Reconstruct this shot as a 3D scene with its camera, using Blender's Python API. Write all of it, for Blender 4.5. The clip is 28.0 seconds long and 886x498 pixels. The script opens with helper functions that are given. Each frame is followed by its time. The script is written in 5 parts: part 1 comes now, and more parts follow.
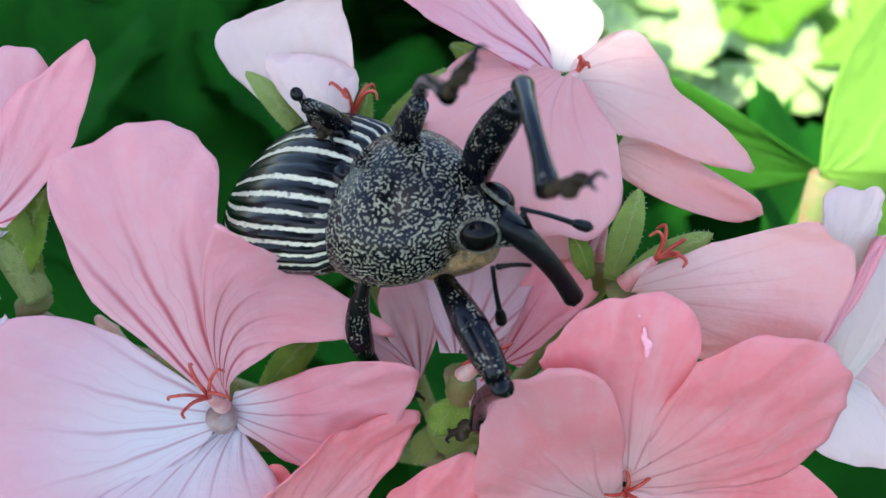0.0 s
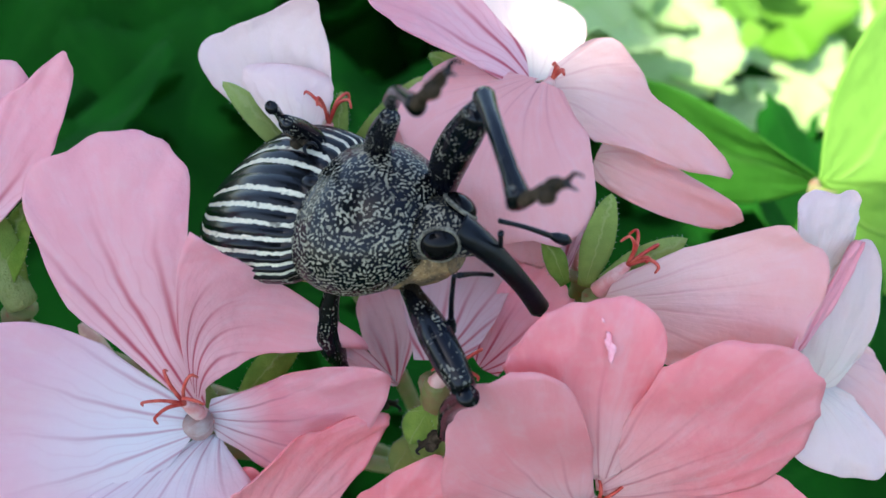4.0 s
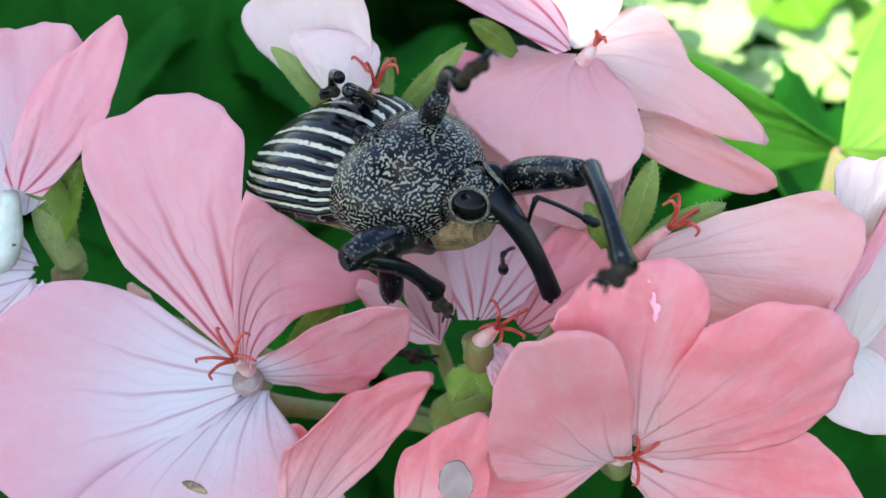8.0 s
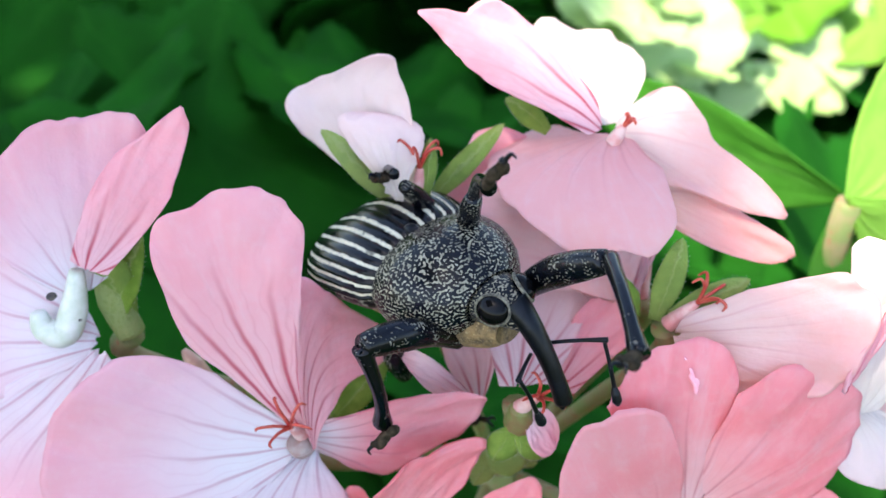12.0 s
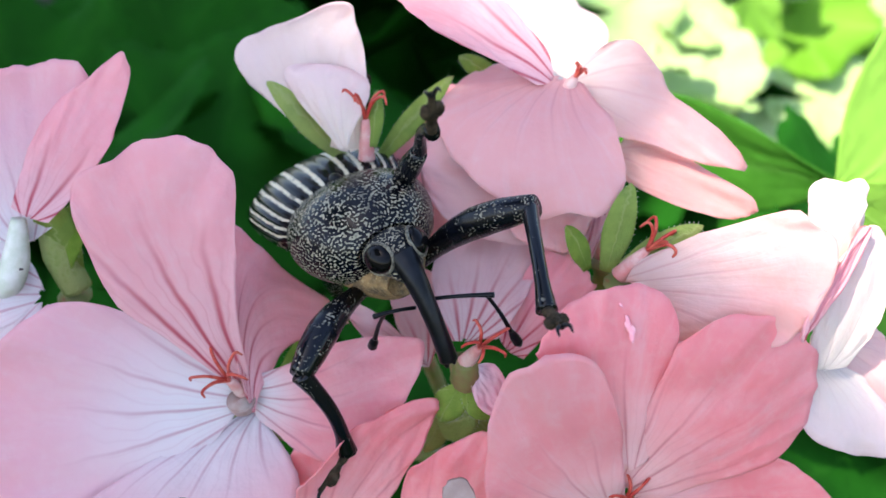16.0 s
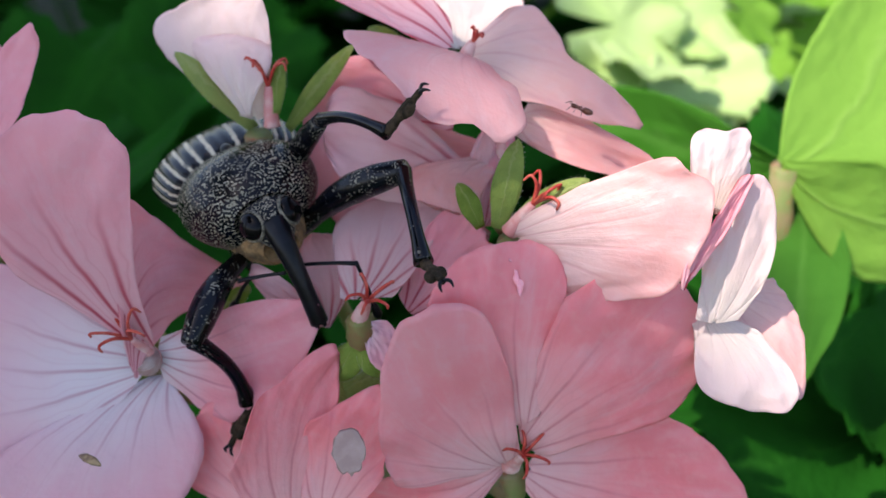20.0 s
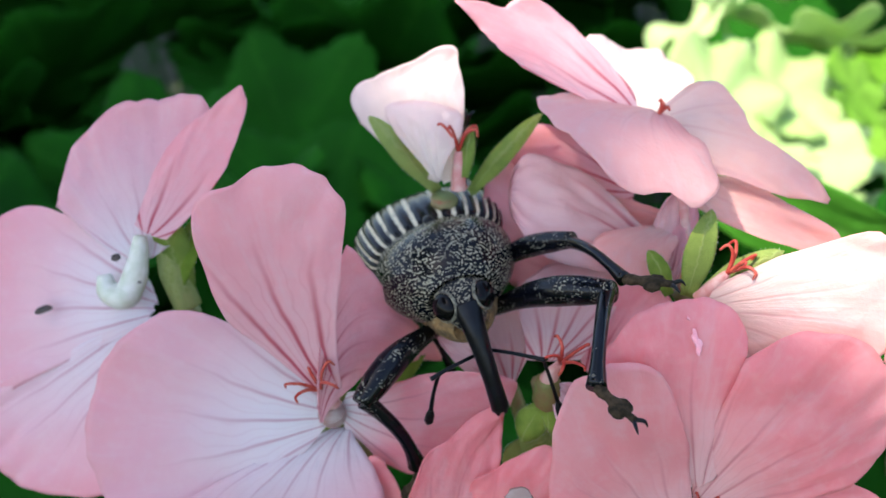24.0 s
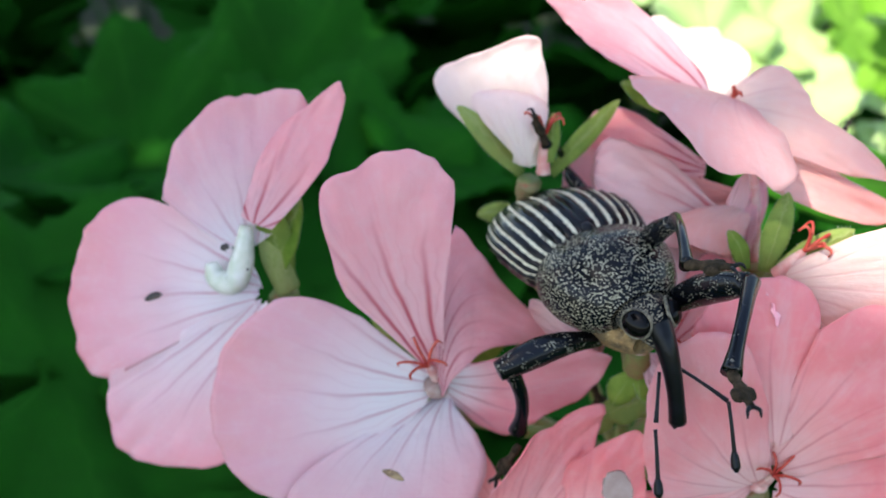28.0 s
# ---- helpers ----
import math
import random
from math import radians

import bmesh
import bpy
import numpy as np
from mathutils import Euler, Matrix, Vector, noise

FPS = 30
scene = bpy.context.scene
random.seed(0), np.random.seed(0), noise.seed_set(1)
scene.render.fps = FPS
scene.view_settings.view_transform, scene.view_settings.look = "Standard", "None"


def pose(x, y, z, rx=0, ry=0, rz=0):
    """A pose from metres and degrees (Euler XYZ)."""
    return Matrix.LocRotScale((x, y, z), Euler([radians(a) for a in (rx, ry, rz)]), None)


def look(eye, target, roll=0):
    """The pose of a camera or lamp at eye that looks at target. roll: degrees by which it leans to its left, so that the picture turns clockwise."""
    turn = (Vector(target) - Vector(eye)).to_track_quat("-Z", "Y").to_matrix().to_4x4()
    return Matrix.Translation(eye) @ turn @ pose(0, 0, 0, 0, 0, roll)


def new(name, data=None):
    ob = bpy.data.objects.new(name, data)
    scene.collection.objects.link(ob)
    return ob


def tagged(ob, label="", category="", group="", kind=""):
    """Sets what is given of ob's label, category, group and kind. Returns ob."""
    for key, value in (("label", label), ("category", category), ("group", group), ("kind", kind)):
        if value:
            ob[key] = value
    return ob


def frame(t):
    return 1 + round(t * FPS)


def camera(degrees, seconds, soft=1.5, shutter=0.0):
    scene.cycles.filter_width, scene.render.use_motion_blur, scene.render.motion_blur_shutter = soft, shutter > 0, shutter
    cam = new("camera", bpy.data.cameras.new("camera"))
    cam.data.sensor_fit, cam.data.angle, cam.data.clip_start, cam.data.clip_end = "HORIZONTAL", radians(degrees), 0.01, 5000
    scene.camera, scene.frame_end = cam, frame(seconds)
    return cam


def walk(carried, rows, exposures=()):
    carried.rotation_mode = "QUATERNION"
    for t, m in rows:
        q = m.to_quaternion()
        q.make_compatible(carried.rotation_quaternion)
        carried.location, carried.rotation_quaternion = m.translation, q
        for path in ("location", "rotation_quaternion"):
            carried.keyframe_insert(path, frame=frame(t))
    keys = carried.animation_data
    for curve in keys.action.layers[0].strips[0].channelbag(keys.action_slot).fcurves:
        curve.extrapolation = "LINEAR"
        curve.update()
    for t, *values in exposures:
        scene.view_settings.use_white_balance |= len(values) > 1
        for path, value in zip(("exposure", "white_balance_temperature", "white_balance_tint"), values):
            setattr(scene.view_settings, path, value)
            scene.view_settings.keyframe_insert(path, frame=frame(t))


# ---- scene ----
cam = camera(50, 28.0, soft=1.5)
cam.data.dof.use_dof = True
cam.data.dof.focus_distance = 0.071
cam.data.dof.aperture_fstop = 38
PATH = [
    (0, pose(0.00000, -0.06204, 0.35206, 49.998, -0.000, -0.000)),
    (0.5, pose(0.00026, -0.06098, 0.35190, 50.812, 0.882, 1.213)),
    (1, pose(0.00238, -0.06136, 0.35231, 51.372, 0.533, 1.413)),
    (1.5, pose(0.00075, -0.06186, 0.35363, 51.265, 0.432, 1.157)),
    (2, pose(0.00193, -0.06188, 0.35217, 50.999, 0.702, 1.666)),
    (2.5, pose(0.00289, -0.06280, 0.35163, 51.222, 1.155, 1.746)),
    (3, pose(0.00389, -0.06252, 0.35111, 51.492, 1.528, 2.100)),
    (3.5, pose(0.00470, -0.06240, 0.35065, 51.557, 1.708, 1.766)),
    (5.5, pose(0.00555, -0.06553, 0.35297, 50.792, 1.302, 1.630)),
    (6, pose(0.00555, -0.06540, 0.35257, 50.516, 1.262, 1.399)),
    (6.5, pose(0.00300, -0.06437, 0.35220, 49.914, 1.393, 1.392)),
    (7, pose(-0.00201, -0.06290, 0.35304, 49.472, 1.237, 1.199)),
    (7.5, pose(-0.00019, -0.06321, 0.35291, 49.051, 1.134, 1.251)),
    (8, pose(0.00112, -0.06489, 0.35202, 49.584, 1.124, 1.601)),
    (8.5, pose(0.00110, -0.06550, 0.35184, 49.904, 1.250, 1.582)),
    (9, pose(-0.00003, -0.06470, 0.35435, 49.652, 1.127, 1.051)),
    (9.5, pose(-0.00012, -0.06443, 0.35422, 49.344, 1.140, 0.641)),
    (10, pose(-0.00280, -0.06402, 0.35679, 48.555, 0.965, 0.418)),
    (10.5, pose(-0.00600, -0.06304, 0.35956, 48.582, 0.642, 0.680)),
    (11, pose(-0.00704, -0.06332, 0.36188, 49.096, 0.385, 0.814)),
    (11.5, pose(-0.00532, -0.06375, 0.36150, 48.397, 0.589, 0.498)),
    (13.5, pose(-0.00229, -0.06523, 0.35809, 51.370, 1.292, 1.474)),
    (14, pose(-0.00158, -0.06671, 0.35745, 52.056, 1.783, 1.392)),
    (14.5, pose(-0.00146, -0.06691, 0.35705, 53.137, 1.821, 1.776)),
    (15, pose(0.00083, -0.06860, 0.35328, 52.469, 2.622, 1.910)),
    (15.5, pose(0.00144, -0.06838, 0.35353, 52.879, 2.665, 2.708)),
    (16, pose(0.00510, -0.06860, 0.35118, 53.247, 2.524, 3.073)),
    (16.5, pose(0.00201, -0.06938, 0.35212, 53.276, 3.065, 3.962)),
    (17, pose(0.00865, -0.06978, 0.34850, 54.314, 3.312, 4.486)),
    (17.5, pose(0.01072, -0.07047, 0.34845, 54.626, 4.001, 4.505)),
    (18, pose(0.01027, -0.07198, 0.34705, 54.466, 4.400, 5.052)),
    (18.5, pose(0.01628, -0.07063, 0.34549, 54.813, 3.928, 5.682)),
    (19, pose(0.01495, -0.07069, 0.34563, 55.032, 4.548, 6.449)),
    (19.5, pose(0.01778, -0.07122, 0.34433, 55.224, 4.639, 6.196)),
    (20, pose(0.01859, -0.07245, 0.34540, 55.873, 4.919, 5.580)),
    (20.5, pose(0.01775, -0.07200, 0.34503, 56.225, 4.923, 5.391)),
    (22.5, pose(0.02031, -0.07524, 0.33945, 58.003, 1.179, 1.702)),
    (23, pose(0.01788, -0.07495, 0.34011, 58.632, 2.402, 3.116)),
    (23.5, pose(0.01244, -0.07371, 0.34424, 60.391, 4.167, 7.749)),
    (24, pose(0.00709, -0.07592, 0.34696, 60.357, 4.728, 9.170)),
    (24.5, pose(0.01045, -0.07730, 0.34730, 59.557, 4.492, 8.088)),
    (25, pose(0.00531, -0.07976, 0.35030, 57.277, 4.631, 8.241)),
    (25.5, pose(0.00306, -0.07934, 0.35221, 55.122, 3.284, 6.638)),
    (26, pose(-0.00091, -0.07977, 0.35597, 54.443, 3.095, 5.475)),
    (26.5, pose(0.00017, -0.07979, 0.35592, 53.865, 3.234, 4.670)),
    (27, pose(-0.00291, -0.07944, 0.35536, 53.886, 4.040, 5.264)),
    (27.5, pose(-0.00243, -0.08001, 0.35448, 53.924, 4.119, 5.401)),
    (28, pose(-0.00467, -0.07947, 0.35639, 55.110, 4.643, 6.026)),
]
EXPOSURES = [(0, 1.74, 6600, 8), (1, 1.86, 6600, 8), (2, 1.74, 6600, 8), (3, 1.70, 6550, 8), (6, 1.74, 6450, 9), (7, 1.82, 6650, 6), (9, 1.96, 6720, 7), (11.5, 2.02, 6850, 10), (15, 1.78, 6800, 12), (17, 1.72, 7000, 15), (19, 1.30, 7050, 16), (20.5, 0.93, 6800, 20), (22.7, 0.42, 8050, 30), (23.0, 0.48, 8050, 30), (24.0, 1.52, 7000, 11), (25.0, 1.56, 7000, 11), (28, 1.58, 7100, 8)]
walk(cam, PATH, EXPOSURES)

MM = 0.001
rng = random.Random(7)


# ---- world and light ----
SUN_AT = Vector((-0.39, -0.30, 0.87)).normalized()
world = bpy.data.worlds.new("sky")
scene.world = world
world.use_nodes = True
wn = world.node_tree.nodes
sky = wn.new("ShaderNodeTexSky")
sky.sky_type = 'NISHITA'
sky.sun_disc = False
sky.sun_elevation = math.asin(SUN_AT.z)
sky.sun_rotation = math.atan2(SUN_AT.x, SUN_AT.y)
world.node_tree.links.new(sky.outputs[0], wn["Background"].inputs[0])
wn["Background"].inputs[1].default_value = 0.15
sun = new("sun", bpy.data.lights.new("sun", 'SUN'))
sun.data.energy = 3.2
sun.data.angle = radians(0.53)
sun.data.color = (1.0, 0.95, 0.86)
sun.matrix_world = look(SUN_AT * 2.0, (0, 0, 0))


# ---- materials ----
class Nodes:
    """Short hand for node trees."""

    def __init__(self, name):
        self.mat = bpy.data.materials.new(name)
        self.mat.use_nodes = True
        self.tree = self.mat.node_tree
        self.bsdf = self.tree.nodes["Principled BSDF"]
        self.out = self.tree.nodes["Material Output"]

    def put(self, kind, **values):
        node = self.tree.nodes.new(kind)
        for key, value in values.items():
            if key in node.inputs:
                self.join(value, node.inputs[key])
        return node

    def join(self, value, socket):
        if isinstance(value, bpy.types.NodeSocket):
            self.tree.links.new(value, socket)
        else:
            socket.default_value = value

    def math(self, op, a, b=0.0, c=0.0):
        node = self.tree.nodes.new("ShaderNodeMath")
        node.operation = op
        for socket, value in zip(node.inputs, (a, b, c)):
            self.join(value, socket)
        return node.outputs[0]

    def noise(self, scale, detail=3.0, vec=None, rough=0.55):
        node = self.put("ShaderNodeTexNoise", Scale=scale, Detail=detail, Roughness=rough)
        self.join(vec if vec is not None else self.object_space(), node.inputs["Vector"])
        return node.outputs["Fac"]

    def object_space(self):
        return self.tree.nodes.new("ShaderNodeTexCoord").outputs["Object"]

    def ramp(self, value, lo, hi, a=0.0, b=1.0):
        node = self.tree.nodes.new("ShaderNodeMapRange")
        node.interpolation_type = 'SMOOTHSTEP'
        for key, v in zip((0, 1, 2, 3, 4), (value, lo, hi, a, b)):
            self.join(v, node.inputs[key])
        return node.outputs[0]

    def mix(self, fac, a, b, blend='MIX'):
        node = self.tree.nodes.new("ShaderNodeMix")
        node.data_type, node.blend_type = 'RGBA', blend
        self.join(fac, node.inputs[0])
        for socket, value in zip((node.inputs[6], node.inputs[7]), (a, b)):
            self.join((*value, 1.0) if isinstance(value, tuple) and len(value) == 3 else value, socket)
        return node.outputs[2]

    def bump(self, height, strength, distance):
        node = self.put("ShaderNodeBump", Strength=strength, Distance=distance)
        self.join(height, node.inputs["Height"])
        self.join(node.outputs[0], self.bsdf.inputs["Normal"])
        return node.outputs[0]

    def finish(self, color, rough, translucent=0.0, tint=None, specular=0.5):
        self.join((*color, 1.0) if isinstance(color, tuple) and len(color) == 3 else color, self.bsdf.inputs["Base Color"])
        self.join(rough, self.bsdf.inputs["Roughness"])
        self.bsdf.inputs["Specular IOR Level"].default_value = specular
        if translucent:
            t = self.tree.nodes.new("ShaderNodeBsdfTranslucent")
            self.join(tint if tint is not None else color, t.inputs["Color"])
            m = self.tree.nodes.new("ShaderNodeMixShader")
            m.inputs[0].default_value = translucent
            self.tree.links.new(self.bsdf.outputs[0], m.inputs[1])
            self.tree.links.new(t.outputs[0], m.inputs[2])
            self.tree.links.new(m.outputs[0], self.out.inputs[0])
        return self.mat


def petal_material(name, throat, limb, rim, vein, vein_strength, throat_size=0.42, deep=(0.86, 0.30, 0.34), bold=1.0):
    """Petal: a pale throat, a pink limb and a rim, with veins that fan out from the base; UV holds the place on the blade."""
    n = Nodes(name)
    uv = n.tree.nodes.new("ShaderNodeSeparateXYZ")
    n.join(n.tree.nodes.new("ShaderNodeTexCoord").outputs["UV"], uv.inputs[0])
    a, b = uv.outputs[0], uv.outputs[1]
    rand = n.tree.nodes.new("ShaderNodeObjectInfo").outputs["Random"]
    wobble = n.math('SUBTRACT', n.noise(150.0, 2.0), 0.5)
    fan = n.math('ARCTAN2', b, n.math('ADD', a, 0.07))
    fan = n.math('ADD', fan, n.math('MULTIPLY', wobble, 0.12))
    reach = n.math('SQRT', n.math('ADD', n.math('MULTIPLY', a, a), n.math('MULTIPLY', b, b)))
    coarse = n.math('PINGPONG', n.math('ADD', n.math('MULTIPLY', fan, 3.3), rand), 0.5)
    fine = n.math('PINGPONG', n.math('ADD', n.math('MULTIPLY', fan, 9.0), n.math('MULTIPLY', wobble, 2.4)), 0.5)
    main_vein = n.math('MULTIPLY', n.ramp(coarse, 0.0, n.ramp(reach, 0.0, 0.7, 0.16 * bold, 0.05 * bold), 1.0, 0.0), n.ramp(reach, 0.10, 0.75, 1.0, 0.0))
    side_vein = n.math('MULTIPLY', n.ramp(fine, 0.0, 0.16, 0.26, 0.0), n.ramp(reach, 0.12, 0.75, 0.8, 0.06))
    veins = n.math('MULTIPLY', n.math('MAXIMUM', main_vein, side_vein), vein_strength)
    patch = n.math('MULTIPLY', n.math('SUBTRACT', n.noise(120.0, 2.0), 0.5), 0.22)
    color = n.mix(n.ramp(n.math('ADD', reach, patch), 0.06, throat_size * 1.7), throat, limb)
    color = n.mix(n.ramp(n.math('ADD', reach, patch), 0.72, 1.05, 0.0, 0.8), color, rim)
    color = n.mix(n.ramp(n.noise(210.0, 4.0), 0.45, 0.80, 0.0, 0.22), color, (0.92, 0.68, 0.69))
    color = n.mix(n.ramp(n.noise(900.0, 4.0), 0.42, 0.78, 0.0, 0.16), color, (0.93, 0.76, 0.77))
    ray = n.tree.nodes.new("ShaderNodeCombineXYZ")
    for socket, value in zip(ray.inputs, (n.math('MULTIPLY', fan, 11.0), n.math('MULTIPLY', reach, 2.4), n.math('MULTIPLY', rand, 9.0))):
        n.join(value, socket)
    streak = n.noise(1.0, 4.0, ray.outputs[0], 0.6)
    color = n.mix(n.ramp(streak, 0.44, 0.85, 0.0, 0.30), color, (0.93, 0.74, 0.76))
    color = n.mix(n.ramp(streak, 0.46, 0.18, 0.0, 0.20), color, deep)
    color = n.mix(n.ramp(n.noise(75.0, 3.0), 0.52, 0.75, 0.0, 0.30), color, deep)
    color = n.mix(veins, color, vein)
    hue = n.put("ShaderNodeHueSaturation", Saturation=n.ramp(rand, 0.0, 1.0, 0.87, 1.00), Value=n.ramp(rand, 0.0, 1.0, 0.95, 1.04))
    n.join(color, hue.inputs["Color"])
    color = hue.outputs[0]
    relief = n.math('SUBTRACT', n.math('MULTIPLY', n.noise(1700.0, 4.0), 0.60), n.math('MULTIPLY', n.math('MAXIMUM', main_vein, side_vein), 0.35))
    relief = n.math('ADD', relief, n.math('MULTIPLY', n.noise(330.0, 4.0), 1.1))
    wrinkle = n.math('PINGPONG', n.math('ADD', n.math('MULTIPLY', fan, 23.0), n.math('MULTIPLY', n.noise(500.0, 3.0), 2.2)), 0.5)
    relief = n.math('ADD', n.math('ADD', relief, n.math('MULTIPLY', wrinkle, 0.04)), n.math('MULTIPLY', streak, 0.7))
    relief = n.math('ADD', relief, n.math('MULTIPLY', n.noise(85.0, 2.0), 4.0))
    n.bump(relief, 0.5, 0.00030)
    return n.finish(color, n.ramp(n.noise(2600.0, 2.0), 0.3, 0.8, 0.30, 0.58), 0.44, color, 0.45)


rose = petal_material("petal_rose", (0.92, 0.57, 0.61), (0.93, 0.42, 0.47), (0.93, 0.43, 0.47), (0.58, 0.03, 0.08), 1.0, bold=1.5)
pale = petal_material("petal_pale", (0.87, 0.83, 0.86), (0.89, 0.47, 0.54), (0.90, 0.38, 0.43), (0.54, 0.14, 0.24), 0.62, 0.48, (0.86, 0.52, 0.60))
two_tone = petal_material("petal_two_tone", (0.86, 0.80, 0.83), (0.92, 0.30, 0.36), (0.92, 0.32, 0.37), (0.55, 0.10, 0.16), 0.75, 0.26)
pale_rose = petal_material("petal_pale_rose", (0.91, 0.67, 0.61), (0.94, 0.50, 0.46), (0.94, 0.46, 0.43), (0.66, 0.20, 0.24), 0.32)
blush = petal_material("petal_blush", (0.94, 0.43, 0.40), (0.94, 0.48, 0.46), (0.94, 0.44, 0.41), (0.66, 0.18, 0.22), 0.28)
coral = petal_material("petal_coral", (0.91, 0.58, 0.57), (0.94, 0.31, 0.33), (0.94, 0.36, 0.39), (0.56, 0.06, 0.09), 0.5, 0.36, (0.90, 0.25, 0.26))
white = petal_material("petal_white", (0.86, 0.77, 0.68), (0.86, 0.70, 0.67), (0.85, 0.62, 0.62), (0.66, 0.40, 0.40), 0.18, 0.42, (0.84, 0.60, 0.56))
vein = petal_material("petal_veined", (0.90, 0.70, 0.68), (0.90, 0.60, 0.60), (0.90, 0.44, 0.46), (0.62, 0.05, 0.09), 0.95, 0.3, (0.88, 0.40, 0.42), 1.9)


def leaf_material(name, dark, light, edge, scale=60.0, gloss=0.75, veins=0.5, translucent=0.25, sheen=0.025):
    n = Nodes(name)
    uv = n.tree.nodes.new("ShaderNodeSeparateXYZ")
    n.join(n.tree.nodes.new("ShaderNodeTexCoord").outputs["UV"], uv.inputs[0])
    a, b = uv.outputs[0], uv.outputs[1]
    rand = n.tree.nodes.new("ShaderNodeObjectInfo").outputs["Random"]
    wob = n.math('SUBTRACT', n.noise(scale * 3, 3.0), 0.5)
    fan = n.math('ADD', n.math('ARCTAN2', b, a), n.math('MULTIPLY', wob, 0.25))
    line = n.ramp(n.math('PINGPONG', n.math('MULTIPLY', fan, 1.1), 0.5), 0.0, 0.06, veins, 0.0)
    color = n.mix(n.ramp(n.noise(scale, 4.0), 0.3, 0.7), dark, light)
    color = n.mix(n.math('MULTIPLY', rand, 0.5), color, edge)
    color = n.mix(line, color, edge)
    n.bump(n.math('ADD', n.noise(scale * 12, 4.0), line), 0.6, 0.0006)
    return n.finish(color, gloss, translucent, n.mix(0.5, color, edge), sheen)


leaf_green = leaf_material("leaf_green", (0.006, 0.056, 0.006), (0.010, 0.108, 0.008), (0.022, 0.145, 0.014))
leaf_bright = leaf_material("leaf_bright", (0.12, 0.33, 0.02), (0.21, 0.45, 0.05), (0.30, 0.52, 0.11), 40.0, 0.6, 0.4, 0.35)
# darker copy of leaf_bright, with shade put into its colour
leaf_shaded = leaf_material("leaf_shaded", (0.03, 0.15, 0.012), (0.06, 0.23, 0.025), (0.12, 0.32, 0.06), 40.0, 0.7, 0.3, 0.3)
# much paler leaf green: strong sunlight on far leaves is put into the colour
leaf_glare = leaf_material("leaf_glare", (0.36, 0.58, 0.15), (0.50, 0.68, 0.27), (0.62, 0.75, 0.42), 40.0, 0.6, 0.3, 0.3)
sepal_green = leaf_material("sepal_green", (0.13, 0.25, 0.025), (0.27, 0.40, 0.06), (0.46, 0.52, 0.22), 500.0, 0.5, 0.5, 0.25)


def plain_material(name, a, b, scale, rough=0.5, bump=0.3, depth=0.0002, c=None, specular=0.35):
    n = Nodes(name)
    color = n.mix(n.ramp(n.noise(scale, 4.0), 0.35, 0.68), a, b)
    if c:
        color = n.mix(n.ramp(n.noise(scale * 4.3, 3.0), 0.55, 0.72), color, c)
    n.bump(n.noise(scale * 3.0, 4.0), bump, depth)
    return n.finish(color, rough, specular=specular)


stalk_green = plain_material("stalk_green", (0.16, 0.22, 0.06), (0.26, 0.20, 0.10), 250.0, 0.6, 0.5, c=(0.30, 0.12, 0.06))
tube_brown = plain_material("tube_brown", (0.20, 0.12, 0.05), (0.17, 0.20, 0.06), 400.0, 0.6, 0.5)
mark_pink = plain_material("mark_pink", (0.92, 0.36, 0.40), (0.91, 0.44, 0.48), 1500.0, 0.7, 0.5)
film_grey = plain_material("film_grey", (0.30, 0.21, 0.18), (0.38, 0.28, 0.24), 700.0, 0.6, 0.3)
bract_tan = plain_material("bract_tan", (0.50, 0.30, 0.22), (0.62, 0.45, 0.32), 900.0, 0.6, 0.5)
style_red = plain_material("style_red", (0.42, 0.035, 0.025), (0.60, 0.12, 0.08), 900.0, 0.45)
tube_pink = plain_material("tube_pink", (0.62, 0.26, 0.24), (0.70, 0.48, 0.44), 700.0, 0.5)
cup_grey = plain_material("cup_grey", (0.34, 0.20, 0.18), (0.42, 0.34, 0.31), 700.0, 0.5)
hook_white = plain_material("hook_white", (0.48, 0.52, 0.40), (0.66, 0.66, 0.60), 500.0, 0.4)
seed_brown = plain_material("seed_brown", (0.16, 0.10, 0.06), (0.42, 0.30, 0.16), 1500.0, 0.6)
seed_dark = plain_material("seed_dark", (0.03, 0.025, 0.025), (0.12, 0.10, 0.09), 1500.0, 0.6)
soil = plain_material("soil", (0.020, 0.038, 0.015), (0.038, 0.050, 0.024), 30.0, 0.9, 0.8, 0.004, c=(0.03, 0.07, 0.02))
black_shell = plain_material("black_shell", (0.0015, 0.002, 0.003), (0.004, 0.005, 0.008), 700.0, 0.28, 0.3, 0.0001, specular=0.22)
eye_black = plain_material("eye_black", (0.002, 0.002, 0.0025), (0.004, 0.0035, 0.004), 2500.0, 0.12, 0.1, 0.00003, specular=0.14)
eye_ring = plain_material("eye_ring", (0.26, 0.24, 0.17), (0.05, 0.045, 0.035), 2600.0, 0.6, 0.6)
belly_tan = plain_material("belly_tan", (0.30, 0.19, 0.08), (0.10, 0.07, 0.04), 900.0, 0.75, 0.9, 0.0003, c=(0.42, 0.30, 0.15))
tarsus_brown = plain_material("tarsus_brown", (0.020, 0.016, 0.010), (0.065, 0.045, 0.028), 1600.0, 0.8, 0.8, specular=0.08)
ant_brown = plain_material("ant_brown", (0.05, 0.018, 0.010), (0.10, 0.04, 0.02), 2500.0, 0.3)


